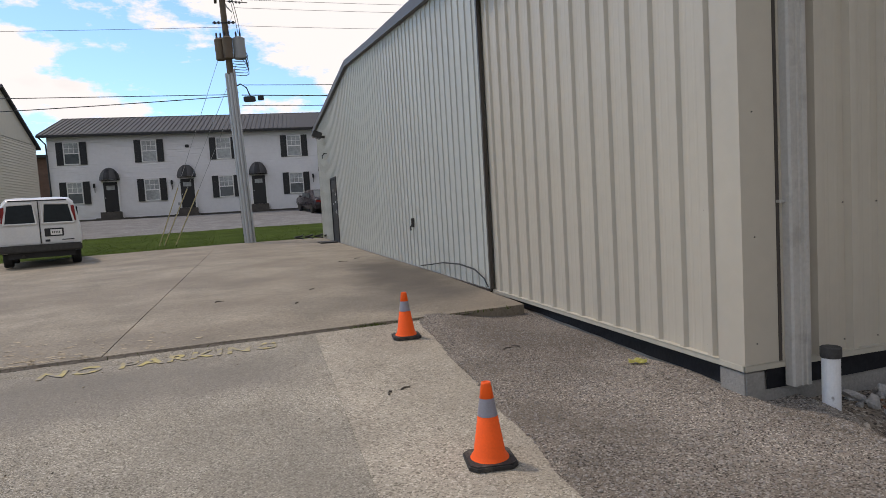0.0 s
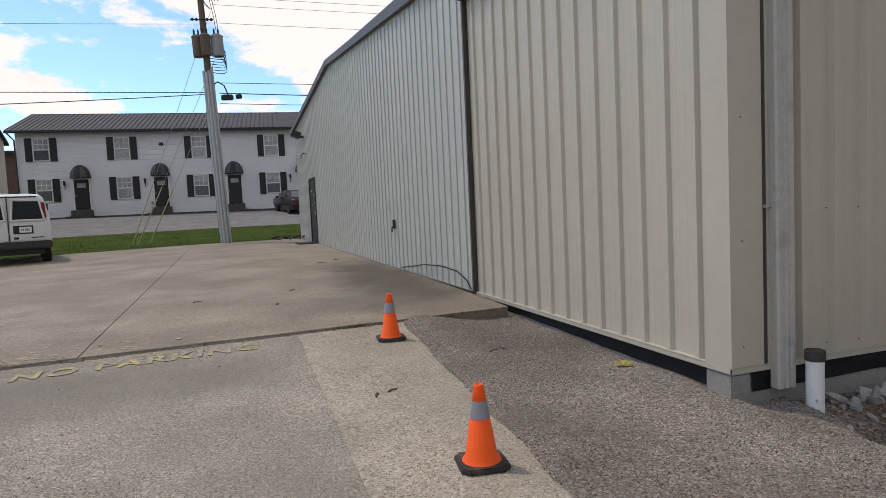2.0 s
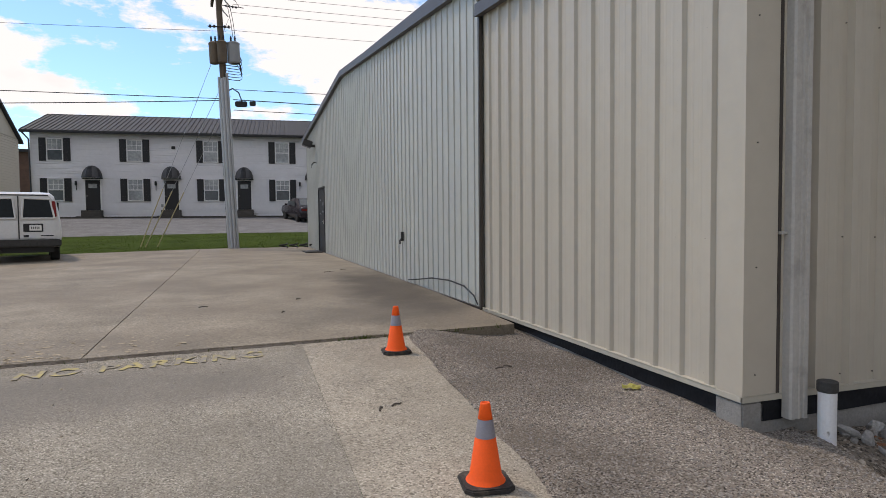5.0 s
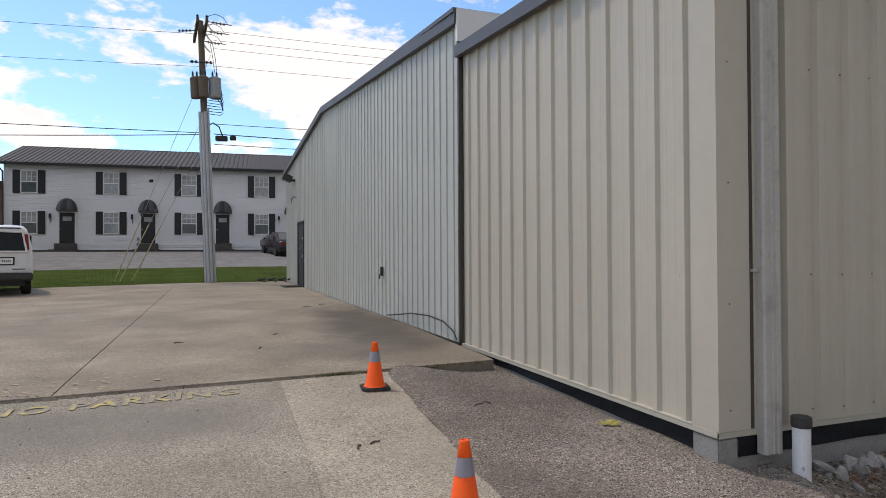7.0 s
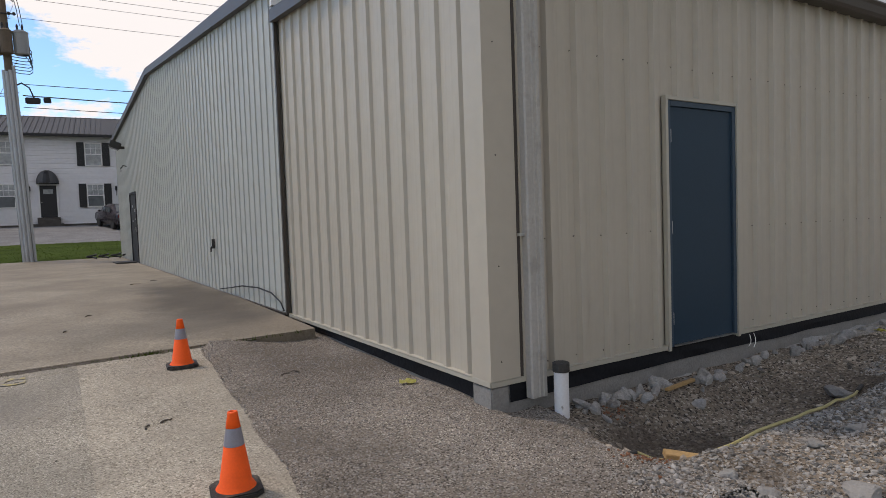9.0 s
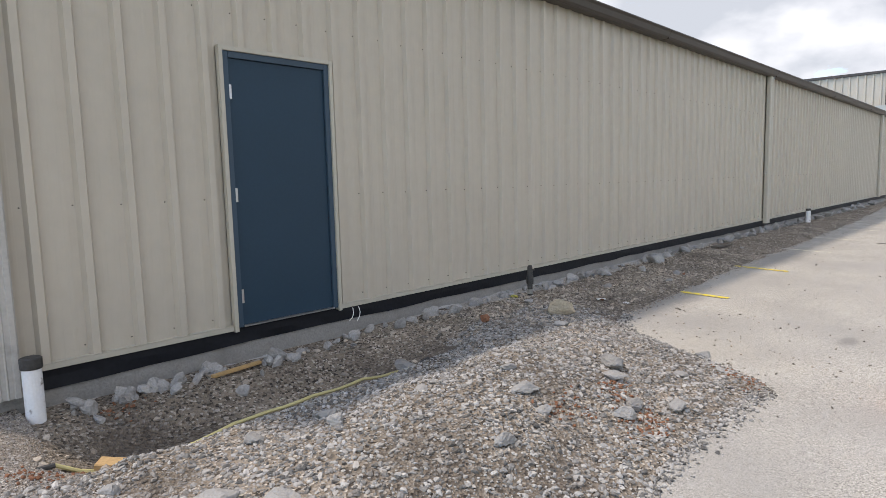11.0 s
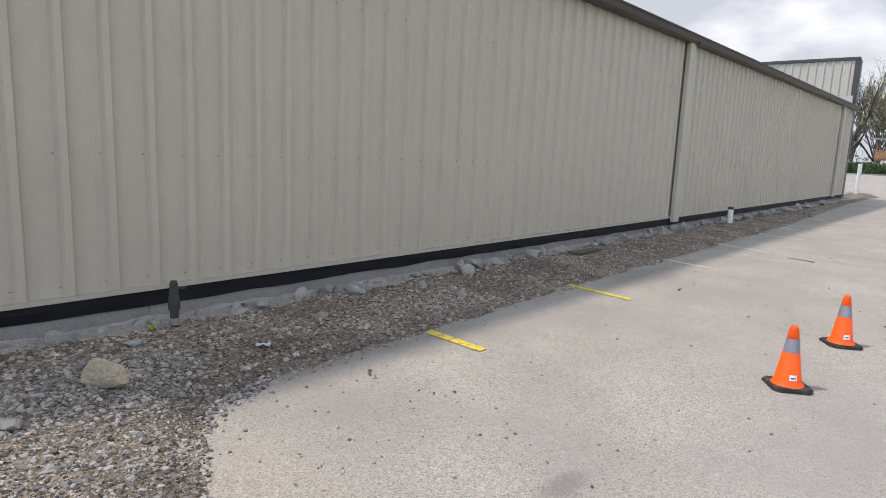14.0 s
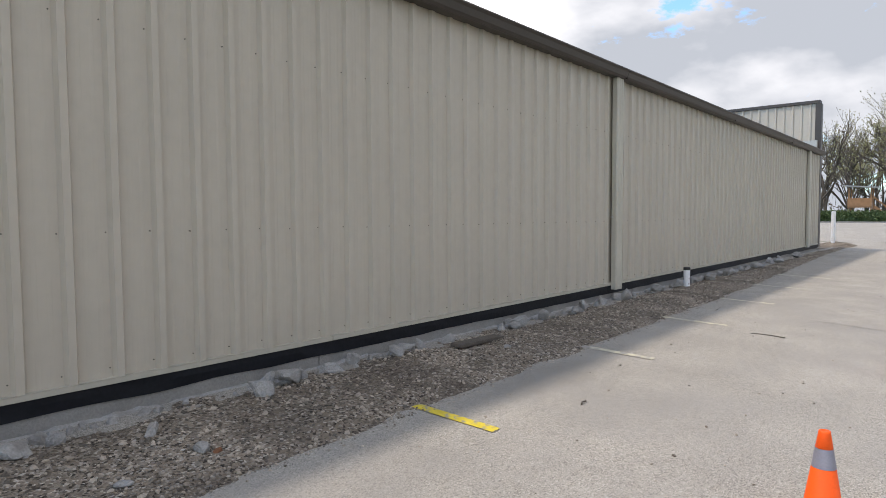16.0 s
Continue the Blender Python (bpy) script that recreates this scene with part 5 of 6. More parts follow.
part("body", loft([van_ring(-0.02, 0.95, 1.78, 0.42), van_ring(0.06, 0.99, 1.83, 0.40), van_ring(0.4, 1.0, 1.88, 0.38), van_ring(2.9, 1.0, 1.88, 0.38), van_ring(3.5, 0.97, 1.50, 0.38, 0.98), van_ring(4.6, 0.90, 1.08, 0.42, 0.7)]), VAN_WHITE, van, "white painted body")
part("roof_edge", boxed(-0.70, -0.035, 1.765, 0.70, 0.10, 1.80, 0.012), BLACK_PAINT, van)
for sx in (-1, 1):
    d = part("rear_door", box(bmesh.new(), min(sx * 0.012, sx * 0.86), -0.045, 0.62, max(sx * 0.012, sx * 0.86), -0.015, 1.10, 0.012), VAN_WHITE, van, "white rear door")
    gl = bmesh.new()
    pts = [(sx * 0.07, 1.16), (sx * 0.83, 1.16), (sx * 0.74, 1.68), (sx * 0.12, 1.70)]
    a = [gl.verts.new((x, -0.050 + (z - 1.16) * 0.05, z)) for x, z in pts]
    b = [gl.verts.new((x, 0.02, z)) for x, z in pts]
    gl.faces.new(a)
    gl.faces.new(b[::-1])
    for i in range(4):
        gl.faces.new((a[i], b[i], b[(i + 1) % 4], a[(i + 1) % 4]))
    bmesh.ops.recalc_face_normals(gl, faces=gl.faces)
    part("window", gl, TINT, d, "dark tinted rear window")
    up = bmesh.new()
    for p, q in zip(pts, pts[1:] + pts[:1]):
        tube(up, [(p[0], -0.045 + (p[1] - 1.16) * 0.05, p[1]), (q[0], -0.045 + (q[1] - 1.16) * 0.05, q[1])], 0.028, n=6)
    part("window_surround", up, VAN_WHITE, d)
    part("tail_light", box(bmesh.new(), sx * 0.90 - 0.05, -0.05, 1.15, sx * 0.90 + 0.05, 0.02, 1.58, 0.015, Matrix.Translation((0, 0, 0)) @ pose(0, 0, 0, 0, -sx * 3, 0)), TAIL, van, "red tail light")
    part("side_glass", boxed(sx * 0.935 - 0.02, 0.5, 1.2, sx * 0.935 + 0.02, 2.6, 1.62, 0.02), TINT, van)
part("door_gap", boxed(-0.012, -0.052, 0.62, 0.012, -0.012, 1.76), BLACK_PAINT, van)
part("bumper", boxed(-0.98, -0.16, 0.40, 0.98, 0.02, 0.60, 0.03), DARK_CAP, van, "dark grey rear bumper")
pl = part("plate_holder", boxed(0.10, -0.065, 0.80, 0.56, -0.04, 1.02, 0.01), BLACK_PAINT, van)
part("number_plate", boxed(0.24, -0.075, 0.835, 0.52, -0.066, 0.985), PAPER, pl, "white number plate")
for k in range(5):
    part("plate_mark", boxed(0.28 + k * 0.042, -0.079, 0.88, 0.30 + k * 0.042, -0.074, 0.94), INK, pl)
part("badge", boxed(0.50, -0.055, 0.685, 0.80, -0.044, 0.71), INK, van, "dark badge strip")
part("badge", prism(bmesh.new(), [(0.10, -0.055), (0.22, -0.055), (0.22, -0.044), (0.10, -0.044)], 0.66, 0.72), INK, van)
part("underbody", boxed(-0.8, 0.1, 0.24, 0.8, 4.3, 0.42), BLACK_PAINT, van)
part("exhaust", tube(bmesh.new(), [(-0.45, -0.05, 0.3), (-0.45, 1.2, 0.3)], 0.04, n=8), DARK_CAP, van)
for sx in (-1, 1):
    for y in (0.75, 3.6):
        wheel(van, sx * 0.83, y, 0.34, 0.23)

car = empty("car", pose(4.5, 39.6, lot_height(3.6, 40) - 0.03, 4.5, 0, 12), "dark maroon sedan parked on the street", "car")


def car_ring(y, half, pts):
    return [(half * k, y, z) for k, z in pts] + [(-half * k, y, z) for k, z in pts[::-1]]


LOW = [(0.9, 0.28), (1.0, 0.5), (0.97, 0.85), (0.86, 0.95), (0.6, 0.98)]
CAB = [(0.9, 0.25), (1.0, 0.5), (0.98, 0.88), (0.80, 1.30), (0.6, 1.42)]
part("body", loft([car_ring(0.0, 0.80, [(k, 0.1 + z * 0.86) for k, z in LOW]), car_ring(0.15, 0.86, LOW), car_ring(0.75, 0.88, [(k, z + 0.02) for k, z in LOW]), car_ring(1.5, 0.88, CAB), car_ring(2.6, 0.88, CAB), car_ring(3.4, 0.88, LOW), car_ring(4.4, 0.80, [(k, z * 0.8 + 0.1) for k, z in LOW])]), CAR_PAINT, car, "dark maroon paint", smooth=True)
rw = bmesh.new()
vs = [rw.verts.new(p) for p in ((-0.62, 0.78, 1.02), (0.62, 0.78, 1.02), (0.50, 1.42, 1.40), (-0.50, 1.42, 1.40))]
rw.faces.new(vs)
bmesh.ops.translate(rw, verts=rw.verts, vec=(0, -0.02, 0.015))
part("rear_window", rw, GLASS, car)
for sx in (-1, 1):
    part("tail_light", box(bmesh.new(), sx * 0.60 - 0.18, -0.03, 0.72, sx * 0.60 + 0.18, 0.1, 0.86, 0.02), TAIL, car, "red tail light")
    part("side_window", boxed(sx * 0.80 - 0.03, 1.3, 0.95, sx * 0.80 + 0.03, 2.8, 1.25, 0.02), GLASS, car)
    part("mirror", boxed(sx * 0.98 - 0.08, 2.7, 0.95, sx * 0.98 + 0.08, 2.8, 1.07, 0.03), CAR_PAINT, car)
    for y in (0.85, 3.5):
        wheel(car, sx * 0.76, y, 0.32, 0.2)
part("bumper", boxed(-0.82, -0.06, 0.34, 0.82, 0.1, 0.56, 0.04), CAR_PAINT, car)


# ---- beyond the far end ----
FX = 76.0
hedge_rnd = random.Random(5)
verts, faces = [], []
for i in range(9000):
    y = hedge_rnd.uniform(-30, 16)
    side = hedge_rnd.random()
    if side < 0.6:
        x, z = FX - 0.55 + hedge_rnd.uniform(-0.12, 0.15), hedge_rnd.uniform(0.0, 1.0)
    else:
        x, z = FX + hedge_rnd.uniform(-0.6, 0.6), 1.0 + hedge_rnd.gauss(0, 0.05) + 0.07 * noise.noise((y, 0, 0))
    c = Vector((x + 0.12 * noise.noise((y * 0.8, z * 2, 0)), y, 0.62 + z))
    s = hedge_rnd.uniform(0.06, 0.13)
    u = Vector([hedge_rnd.gauss(0, 1) for _ in range(3)]).normalized() * s
    v = u.cross(Vector([hedge_rnd.gauss(0, 1) for _ in range(3)])).normalized() * s * 0.6
    k = len(verts)
    verts += [c - u, c + v, c + u, c - v]
    faces.append((k, k + 1, k + 2, k + 3))
hedge = empty("hedge", Matrix.Identity(4), "clipped green hedge along the far street", "hedge")
part("core", boxed(FX - 0.45, -30, 0.4, FX + 0.5, 16, 1.55, 0.1), LEAF, hedge)
tagged(grid_part("leaves", verts, faces, LEAF, hedge), kind="stuff")
tagged(part("kerb_far", boxed(73.6, -40, 0.4, 73.9, 40, 0.72, 0.03), CONCRETE), "pale concrete kerb of the far street", "kerb", kind="structure")
tagged(part("verge_far", boxed(73.9, -40, 0.4, 75.4, 40, 0.70), LAWN), "dry grass verge below the hedge", "grass", kind="structure")


def bare_tree(x, y, h, seed, buds):
    rnd = random.Random(seed)
    tree = empty("tree", pose(x, y, 0.55), "leafless tree with fine twigs and first buds" if not buds else "tree with thin yellowish spring foliage", "tree", "trees beyond the hedge")
    trunk, crown = bmesh.new(), bmesh.new()
    tips = []

    def grow(bm, p, d, length, r, depth):
        pts = [p]
        q = p.copy()
        dd = d.copy()
        for i in range(3):
            dd = (dd + Vector((rnd.gauss(0, 0.10), rnd.gauss(0, 0.10), rnd.gauss(0.10, 0.06)))).normalized()
            q = q + dd * length / 3
            pts.append(q.copy())
        tube(bm, pts, r, r * 0.62, n=5 if depth < 2 else 3)
        tips.append(q.copy())
        if depth >= 5 or r < 0.006:
            return
        for i in range(rnd.choice((2, 3, 3)) if depth else 5):
            a = rnd.uniform(0, 6.28)
            side = dd.orthogonal().normalized()
            side.rotate(Matrix.Rotation(a, 3, dd))
            nd = (dd * rnd.uniform(0.7, 1.1) + side * rnd.uniform(0.28, 0.62)).normalized()
            start = pts[rnd.choice((2, 3, 3))] if depth else pts[rnd.choice((1, 2, 3, 3))]
            grow(crown, start, nd, length * rnd.uniform(0.6, 0.85), r * 0.58, depth + 1)

    grow(trunk, Vector((0, 0, -0.2)), Vector((0, 0, 1)), h * 0.32, h * 0.020, 0)
    part("trunk", trunk, BARK, tree)
    part("crown", crown, BARK, tree, "fine grey-brown branches and twigs")
    vs, fs = [], []
    for t in tips:
        for _ in range(7 if buds else 1):
            c = t + Vector((rnd.gauss(0, 0.25), rnd.gauss(0, 0.25), rnd.gauss(0, 0.25)))
            u = Vector((rnd.gauss(0, 1), rnd.gauss(0, 1), rnd.gauss(0, 1))).normalized() * rnd.uniform(0.04, 0.10)
            v = u.orthogonal() * 0.7
            k = len(vs)
            vs += [c - u, c + v, c + u, c - v]
            fs.append((k, k + 1, k + 2, k + 3))
    tagged(grid_part("bud_cluster", vs, fs, BUD, tree), kind="stuff")


for k, (x, y, h, b) in enumerate(((86, 11.3, 12, False), (92, 9.0, 11, False), (84, 8.0, 8.5, False), (95, 6.6, 11.5, False), (88, 5.2, 13.5, True), (90, 3.2, 14, True), (97, 12.5, 12, False), (85, 6.3, 7, False), (92, 0.5, 13, True), (88, -3, 12, False), (99, 10.2, 13, False), (101, 7.6, 12.5, False), (98, 4.4, 14, False), (103, 14, 13, False), (96, 8.2, 10, True), (104, 2, 13, False))):
    bare_tree(x, y, h, 20 + k, b)

play = empty("play_tower", pose(82, 7.1, 0.5), "cedar play tower with a slide and flat roof", "play tower")
for dx in (-0.8, 0.8):
    for dy in (-0.9, 0.9):
        part("post", boxed(dx - 0.06, dy - 0.06, 0, dx + 0.06, dy + 0.06, 3.4, 0.01), CEDAR, play)
part("deck", boxed(-0.9, -1.0, 1.5, 0.9, 1.0, 1.62), CEDAR, play)
part("rail", boxed(-0.92, -1.0, 1.62, -0.86, 1.0, 2.4), CEDAR, play)
part("rail", boxed(-0.9, 0.95, 1.62, 0.9, 1.0, 2.4), CEDAR, play)
part("roof", bar(bmesh.new(), (0, -1.5, 3.35), (0, 1.4, 3.6), 2.4, 0.1), TANK, play, "grey flat roof")
st = part("stair", bar(bmesh.new(), (-0.7, -1.0, 1.55), (-0.7, -2.6, 0.1), 0.1, 0.25), CEDAR, play, "sloping stair stringer")
part("stair_rail", bar(bmesh.new(), (-0.8, -1.0, 2.5), (-0.8, -2.7, 0.9), 0.06, 0.12), CEDAR, st)
for k in range(7):
    part("tread", boxed(-0.7, -1.2 - 0.22 * k, 1.35 - 0.2 * k, 0.3, -1.0 - 0.22 * k, 1.4 - 0.2 * k), CEDAR, st)
fh = empty("far_house", pose(96, 2.0, 0.5), "small white house with a dark roof beyond the hedge", "house")
part("wall", boxed(0, -4.0, 0, 6, 3.4, 2.3), WHITE_PAINT, fh)
for y in (-2.6, -0.4, 1.9):
    part("window", boxed(-0.03, y, 0.9, 0.02, y + 0.8, 1.8), GLASS, fh)
r = bmesh.new()
prism(r, [(-0.6, -4.6), (6.6, -4.6), (6.6, 4.0), (-0.6, 4.0)], 2.3, 2.42)
vs = [r.verts.new(p) for p in ((-0.6, -4.6, 2.42), (-0.6, 4.0, 2.42), (3, 4.0, 3.6), (3, -4.6, 3.6), (6.6, -4.6, 2.42), (6.6, 4.0, 2.42))]
for f in ((0, 1, 2, 3), (3, 2, 5, 4), (0, 3, 4), (1, 5, 2)):
    r.faces.new([vs[i] for i in f])
part("roof", r, OLD_WOOD, fh)
wr = random.Random(11)
vs, fs = [], []
for i in range(5200):
    y = wr.uniform(-70, 60)
    z = abs(wr.gauss(0, 2.3)) * (1 + 0.5 * noise.noise((y * 0.1, 0, 0)))
    c = Vector((wr.uniform(122, 135), y, z))
    if wr.random() < 0.5:
        u, v = Vector((0, wr.gauss(0, 0.3), wr.uniform(0.5, 1.3))), Vector((0, 0.03, 0))
    else:
        u = Vector((0, wr.gauss(0, 1), wr.gauss(0, 1))).normalized() * wr.uniform(0.15, 0.5)
        v = u.orthogonal().normalized() * 0.18
    k = len(vs)
    vs += [c - u, c + v, c + u, c - v]
    fs.append((k, k + 1, k + 2, k + 3))
tagged(grid_part("far_woods", vs, fs, BARK), "hazy line of bare woods in the distance", "woods", kind="stuff")


# ---- stones ----
def stone_shapes(n, seed):
    out = []
    rnd = random.Random(seed)
    for _ in range(n):
        bm = bmesh.new()
        bmesh.ops.create_icosphere(bm, subdivisions=1, radius=1)
        for v in bm.verts:
            v.co *= rnd.uniform(0.62, 1.15)
        bm.verts.index_update()
        out.append((np.array([v.co[:] for v in bm.verts]), np.array([[v.index for v in f.verts] for f in bm.faces])))
        bm.free()
    return out


SHAPES = stone_shapes(9, 8)


def stones(name, places, material, label, category, seed=1, flat=0.7, parent=None):
    """Many loose stones in one mesh; places holds x, y, z and radius."""
    rng = np.random.default_rng(seed)
    vs, fs, off = [], [], 0
    for x, y, z, r in places:
        sv, sf = SHAPES[rng.integers(len(SHAPES))]
        a = rng.uniform(0, 6.28)
        t = rng.uniform(-0.5, 0.5)
        c, s = math.cos(a), math.sin(a)
        p = sv * np.array([r * rng.uniform(0.8, 1.35), r * rng.uniform(0.6, 1.0), r * flat * rng.uniform(0.7, 1.1)])
        p = p @ np.array([[math.cos(t), 0, math.sin(t)], [0, 1, 0], [-math.sin(t), 0, math.cos(t)]]) @ np.array([[c, s, 0], [-s, c, 0], [0, 0, 1]])
        vs.append(p + np.array([x, y, z]))
        fs.append(sf + off)
        off += len(sv)
    me = bpy.data.meshes.new(name)
    me.from_pydata(np.concatenate(vs).tolist(), [], np.concatenate(fs).tolist())
    me.materials.append(material)
    ob = new(name, me)
    if parent is not None:
        ob.parent = parent
    return tagged(ob, label, category, kind="stuff")


rnd = random.Random(17)
pebbles, chips, fine = [], [], []
while len(chips) < 24000:
    x, y = rnd.uniform(3.1, 8.4), rnd.uniform(-0.35, 2.3)
    if gravel_region(x, y) and (y < 1.95 + 0.2 * noise.noise((x, y, 0)) or x > 6.6):
        chips.append((x, y, bed_height(x, y), rnd.choice((0.005, 0.007, 0.008, 0.010, 0.010, 0.012, 0.015, 0.021)) * rnd.uniform(0.8, 1.25)))
while len(pebbles) < 12000:
    x = 7.2 + 30 * rnd.random() ** 1.7
    y = rnd.uniform(1.4, 3.1)
    if gravel_region(x, y):
        pebbles.append((x, y, bed_height(x, y), rnd.choice((0.006, 0.008, 0.010, 0.013, 0.017, 0.024)) * rnd.uniform(0.8, 1.3)))
for _ in range(520):
    x, y = rnd.uniform(3.5, 7.2), rnd.uniform(1.95, 3.1)
    pebbles.append((x, y, bed_height(x, y), rnd.choice((0.008, 0.012, 0.018, 0.03)) * rnd.uniform(0.8, 1.3)))
while len(fine) < 9000:
    x, y = rnd.uniform(1.5, 3.6), rnd.uniform(1.7, 6.6)
    if gravel_region(x, y):
        fine.append((x, y, bed_height(x, y) + 0.001, rnd.uniform(0.005, 0.011)))
for _ in range(1500):
    x = rnd.uniform(4.0, 8.6)
    y = mound_edge(x) - abs(rnd.gauss(0, 0.07))
    chips.append((x, y, lot_height(x, y) + 0.005, rnd.choice((0.006, 0.008, 0.011, 0.014, 0.02)) * rnd.uniform(0.8, 1.2)))
for _ in range(1300):
    x = 8.2 + 24 * rnd.random() ** 1.6
    y = lot_edge(x) - abs(rnd.gauss(0, 0.05))
    pebbles.append((x, y, lot_height(x, y) + 0.004, rnd.uniform(0.005, 0.013)))
for _ in range(170):
    x, y = rnd.uniform(6.5, 9.5), rnd.gauss(0.4, 0.7)
    if not gravel_region(x, y) and -0.7 < y < 1.6:
        pebbles.append((x, y, lot_height(x, y) + 0.004, rnd.uniform(0.006, 0.014)))
for _ in range(160):
    x, y = rnd.uniform(9, 26), rnd.uniform(-1.5, 1.7)
    pebbles.append((x, y, lot_height(x, y) + 0.003, rnd.uniform(0.005, 0.016)))
for _ in range(60):
    x, y = rnd.uniform(-1.5, 1.6), rnd.uniform(1.5, 6.0)
    pebbles.append((x, y, lot_height(x, y) + 0.004, rnd.uniform(0.006, 0.012)))
stones("crushed_stone", chips, CHIP, "heap of crushed grey limestone gravel", "gravel", 1)
stones("loose_stones", pebbles, EARTH_STONE, "loose stones scattered in the dug earth", "gravel", 2)
stones("pea_gravel", fine, FINE_STONE, "fine loose gravel along the end wall", "gravel", 3)


def boulder(name, x, y, r, label, seed, flat=0.7, material=None, sink=0.3, category="rock"):
    """One larger angular rock."""
    rr = random.Random(seed)
    bm = bmesh.new()
    bmesh.ops.create_icosphere(bm, subdivisions=3, radius=1.25)
    planes = [(Vector((rr.gauss(0, 1), rr.gauss(0, 1), rr.gauss(0, 1))).normalized(), rr.uniform(0.42, 0.75)) for _ in range(13)]
    for v in bm.verts:
        d = v.co.normalized()
        lim = min(rr_d / max(0.05, d.dot(p)) if d.dot(p) > 0.05 else 9 for p, rr_d in planes)
        v.co = d * min(1.0, lim) * (1 + 0.10 * noise.noise(d * 3 + Vector((seed, 0, 0))))
        v.co = Vector((v.co.x * r * 1.15, v.co.y * r * 0.85, v.co.z * r * flat))
    ob = part(name, bm, material or ROCK)
    ob.matrix_basis = pose(x, y, bed_height(x, y) + r * flat * (1 - sink) - 0.01, 0, 0, rr.uniform(0, 360))
    return tagged(ob, label, category)


boulder("rock", 7.79, 1.80, 0.13, "rounded buff boulder on the dug earth", 1, 0.85, BUFF)
HEAP_ROCKS = ((3.87, 1.05, 0.12), (4.02, 0.79, 0.12), (4.3, 1.53, 0.085), (3.62, 1.64, 0.07), (6.10, 2.22, 0.13), (5.86, 2.05, 0.07), (4.76, 1.50, 0.08), (4.65, 1.26, 0.09), (3.58, 1.38, 0.07), (6.60, 0.64, 0.13), (6.36, 0.52, 0.09), (7.24, 1.50, 0.08), (5.62, 0.70, 0.11), (6.36, 0.09, 0.09), (6.14, 0.27, 0.09), (7.70, 0.42, 0.09), (5.97, 0.24, 0.10), (5.55, 0.52, 0.06), (5.84, 0.98, 0.07), (6.95, 0.30, 0.06), (7.3, 0.15, 0.05), (5.2, 1.15, 0.06), (5.1, 0.45, 0.08))
for k, (x, y, r) in enumerate(HEAP_ROCKS):
    boulder("rock", x, y, r, "angular grey limestone rock on the gravel heap", 30 + k, 0.55, sink=0.45)
for k, (x, y, r) in enumerate(((11.95, 2.72, 0.15), (12.35, 2.92, 0.17), (12.75, 2.95, 0.13), (10.35, 2.75, 0.12), (11.0, 2.5, 0.08), (11.1, 2.05, 0.07), (9.6, 2.3, 0.06), (10.6, 1.95, 0.05), (13.6, 2.95, 0.12), (15.6, 2.9, 0.13), (17.0, 2.85, 0.11), (22.6, 2.75, 0.16), (24.0, 2.8, 0.2), (26.5, 2.8, 0.18), (8.2, 2.5, 0.07), (9.2, 2.85, 0.08), (14.6, 2.3, 0.05), (31.5, 2.9, 0.22), (29, 2.85, 0.18))):
    boulder("rock", x, y, r, "broken grey concrete lump beside the foundation", 60 + k, 0.6, RUBBLE)
boulder("rock", 8.9, 2.0, 0.035, "small rusty red stone on the earth", 91, 0.7, RUST)
boulder("rock", 7.15, 2.25, 0.07, "rusty brown clod of earth", 92, 0.7, RUST)
boulder("rock", 11.15, 1.98, 0.04, "small red brick fragment", 93, 0.7, RUST)

# broken old concrete edge below the foundation
ledge = empty("broken_ledge", Matrix.Identity(4), "ragged broken concrete edge along the foundation", "concrete", kind="structure")
rl = random.Random(6)
verts, faces = [], []
n = 560
for i in range(n + 1):
    x = 3.8 + (37.4 - 3.8) * (i / n) ** 1.35
    g = noise.noise((x * 3.1, 0, 2))
    top = -0.005 + 0.035 * g + 0.02 * noise.noise((x * 11, 0, 3)) - 0.05 * smooth01(7.8, 6.5, x)
    out = (0.5 + 0.5 * smooth01(6.5, 8.5, x)) * max(0.015, 0.06 + 0.06 * noise.noise((x * 2.3, 5, 2)) + 0.03 * noise.noise((x * 9, 5, 2)))
    for y, z in ((3.215, top + 0.01), (3.205 - out * 0.5, top), (3.205 - out, top - 0.03 + 0.02 * noise.noise((x * 13, 2, 2))), (3.205 - out * 1.3, top - 0.13), (3.205 - out * 1.9, -0.4)):
        verts.append((x, y, z))
for i in range(n):
    for k in range(4):
        a = i * 5 + k
        faces.append((a, a + 1, a + 6, a + 5))
grid_part("broken_strip", verts, faces, RUBBLE, ledge)


def rubble_mesh(seed):
    rr = random.Random(seed)
    bm = bmesh.new()
    bmesh.ops.create_icosphere(bm, subdivisions=2, radius=1.25)
    planes = [(Vector((rr.gauss(0, 1), rr.gauss(0, 1), rr.gauss(0, 1))).normalized(), rr.uniform(0.42, 0.75)) for _ in range(11)]
    for v in bm.verts:
        d = v.co.normalized()
        v.co = d * min([1.0] + [q / d.dot(p) for p, q in planes if d.dot(p) > 0.05]) * (1 + 0.12 * noise.noise(d * 3 + Vector((seed, 0, 0))))
    me = bpy.data.meshes.new("broken_piece")
    bm.to_mesh(me)
    bm.free()
    me.materials.append(RUBBLE)
    return me


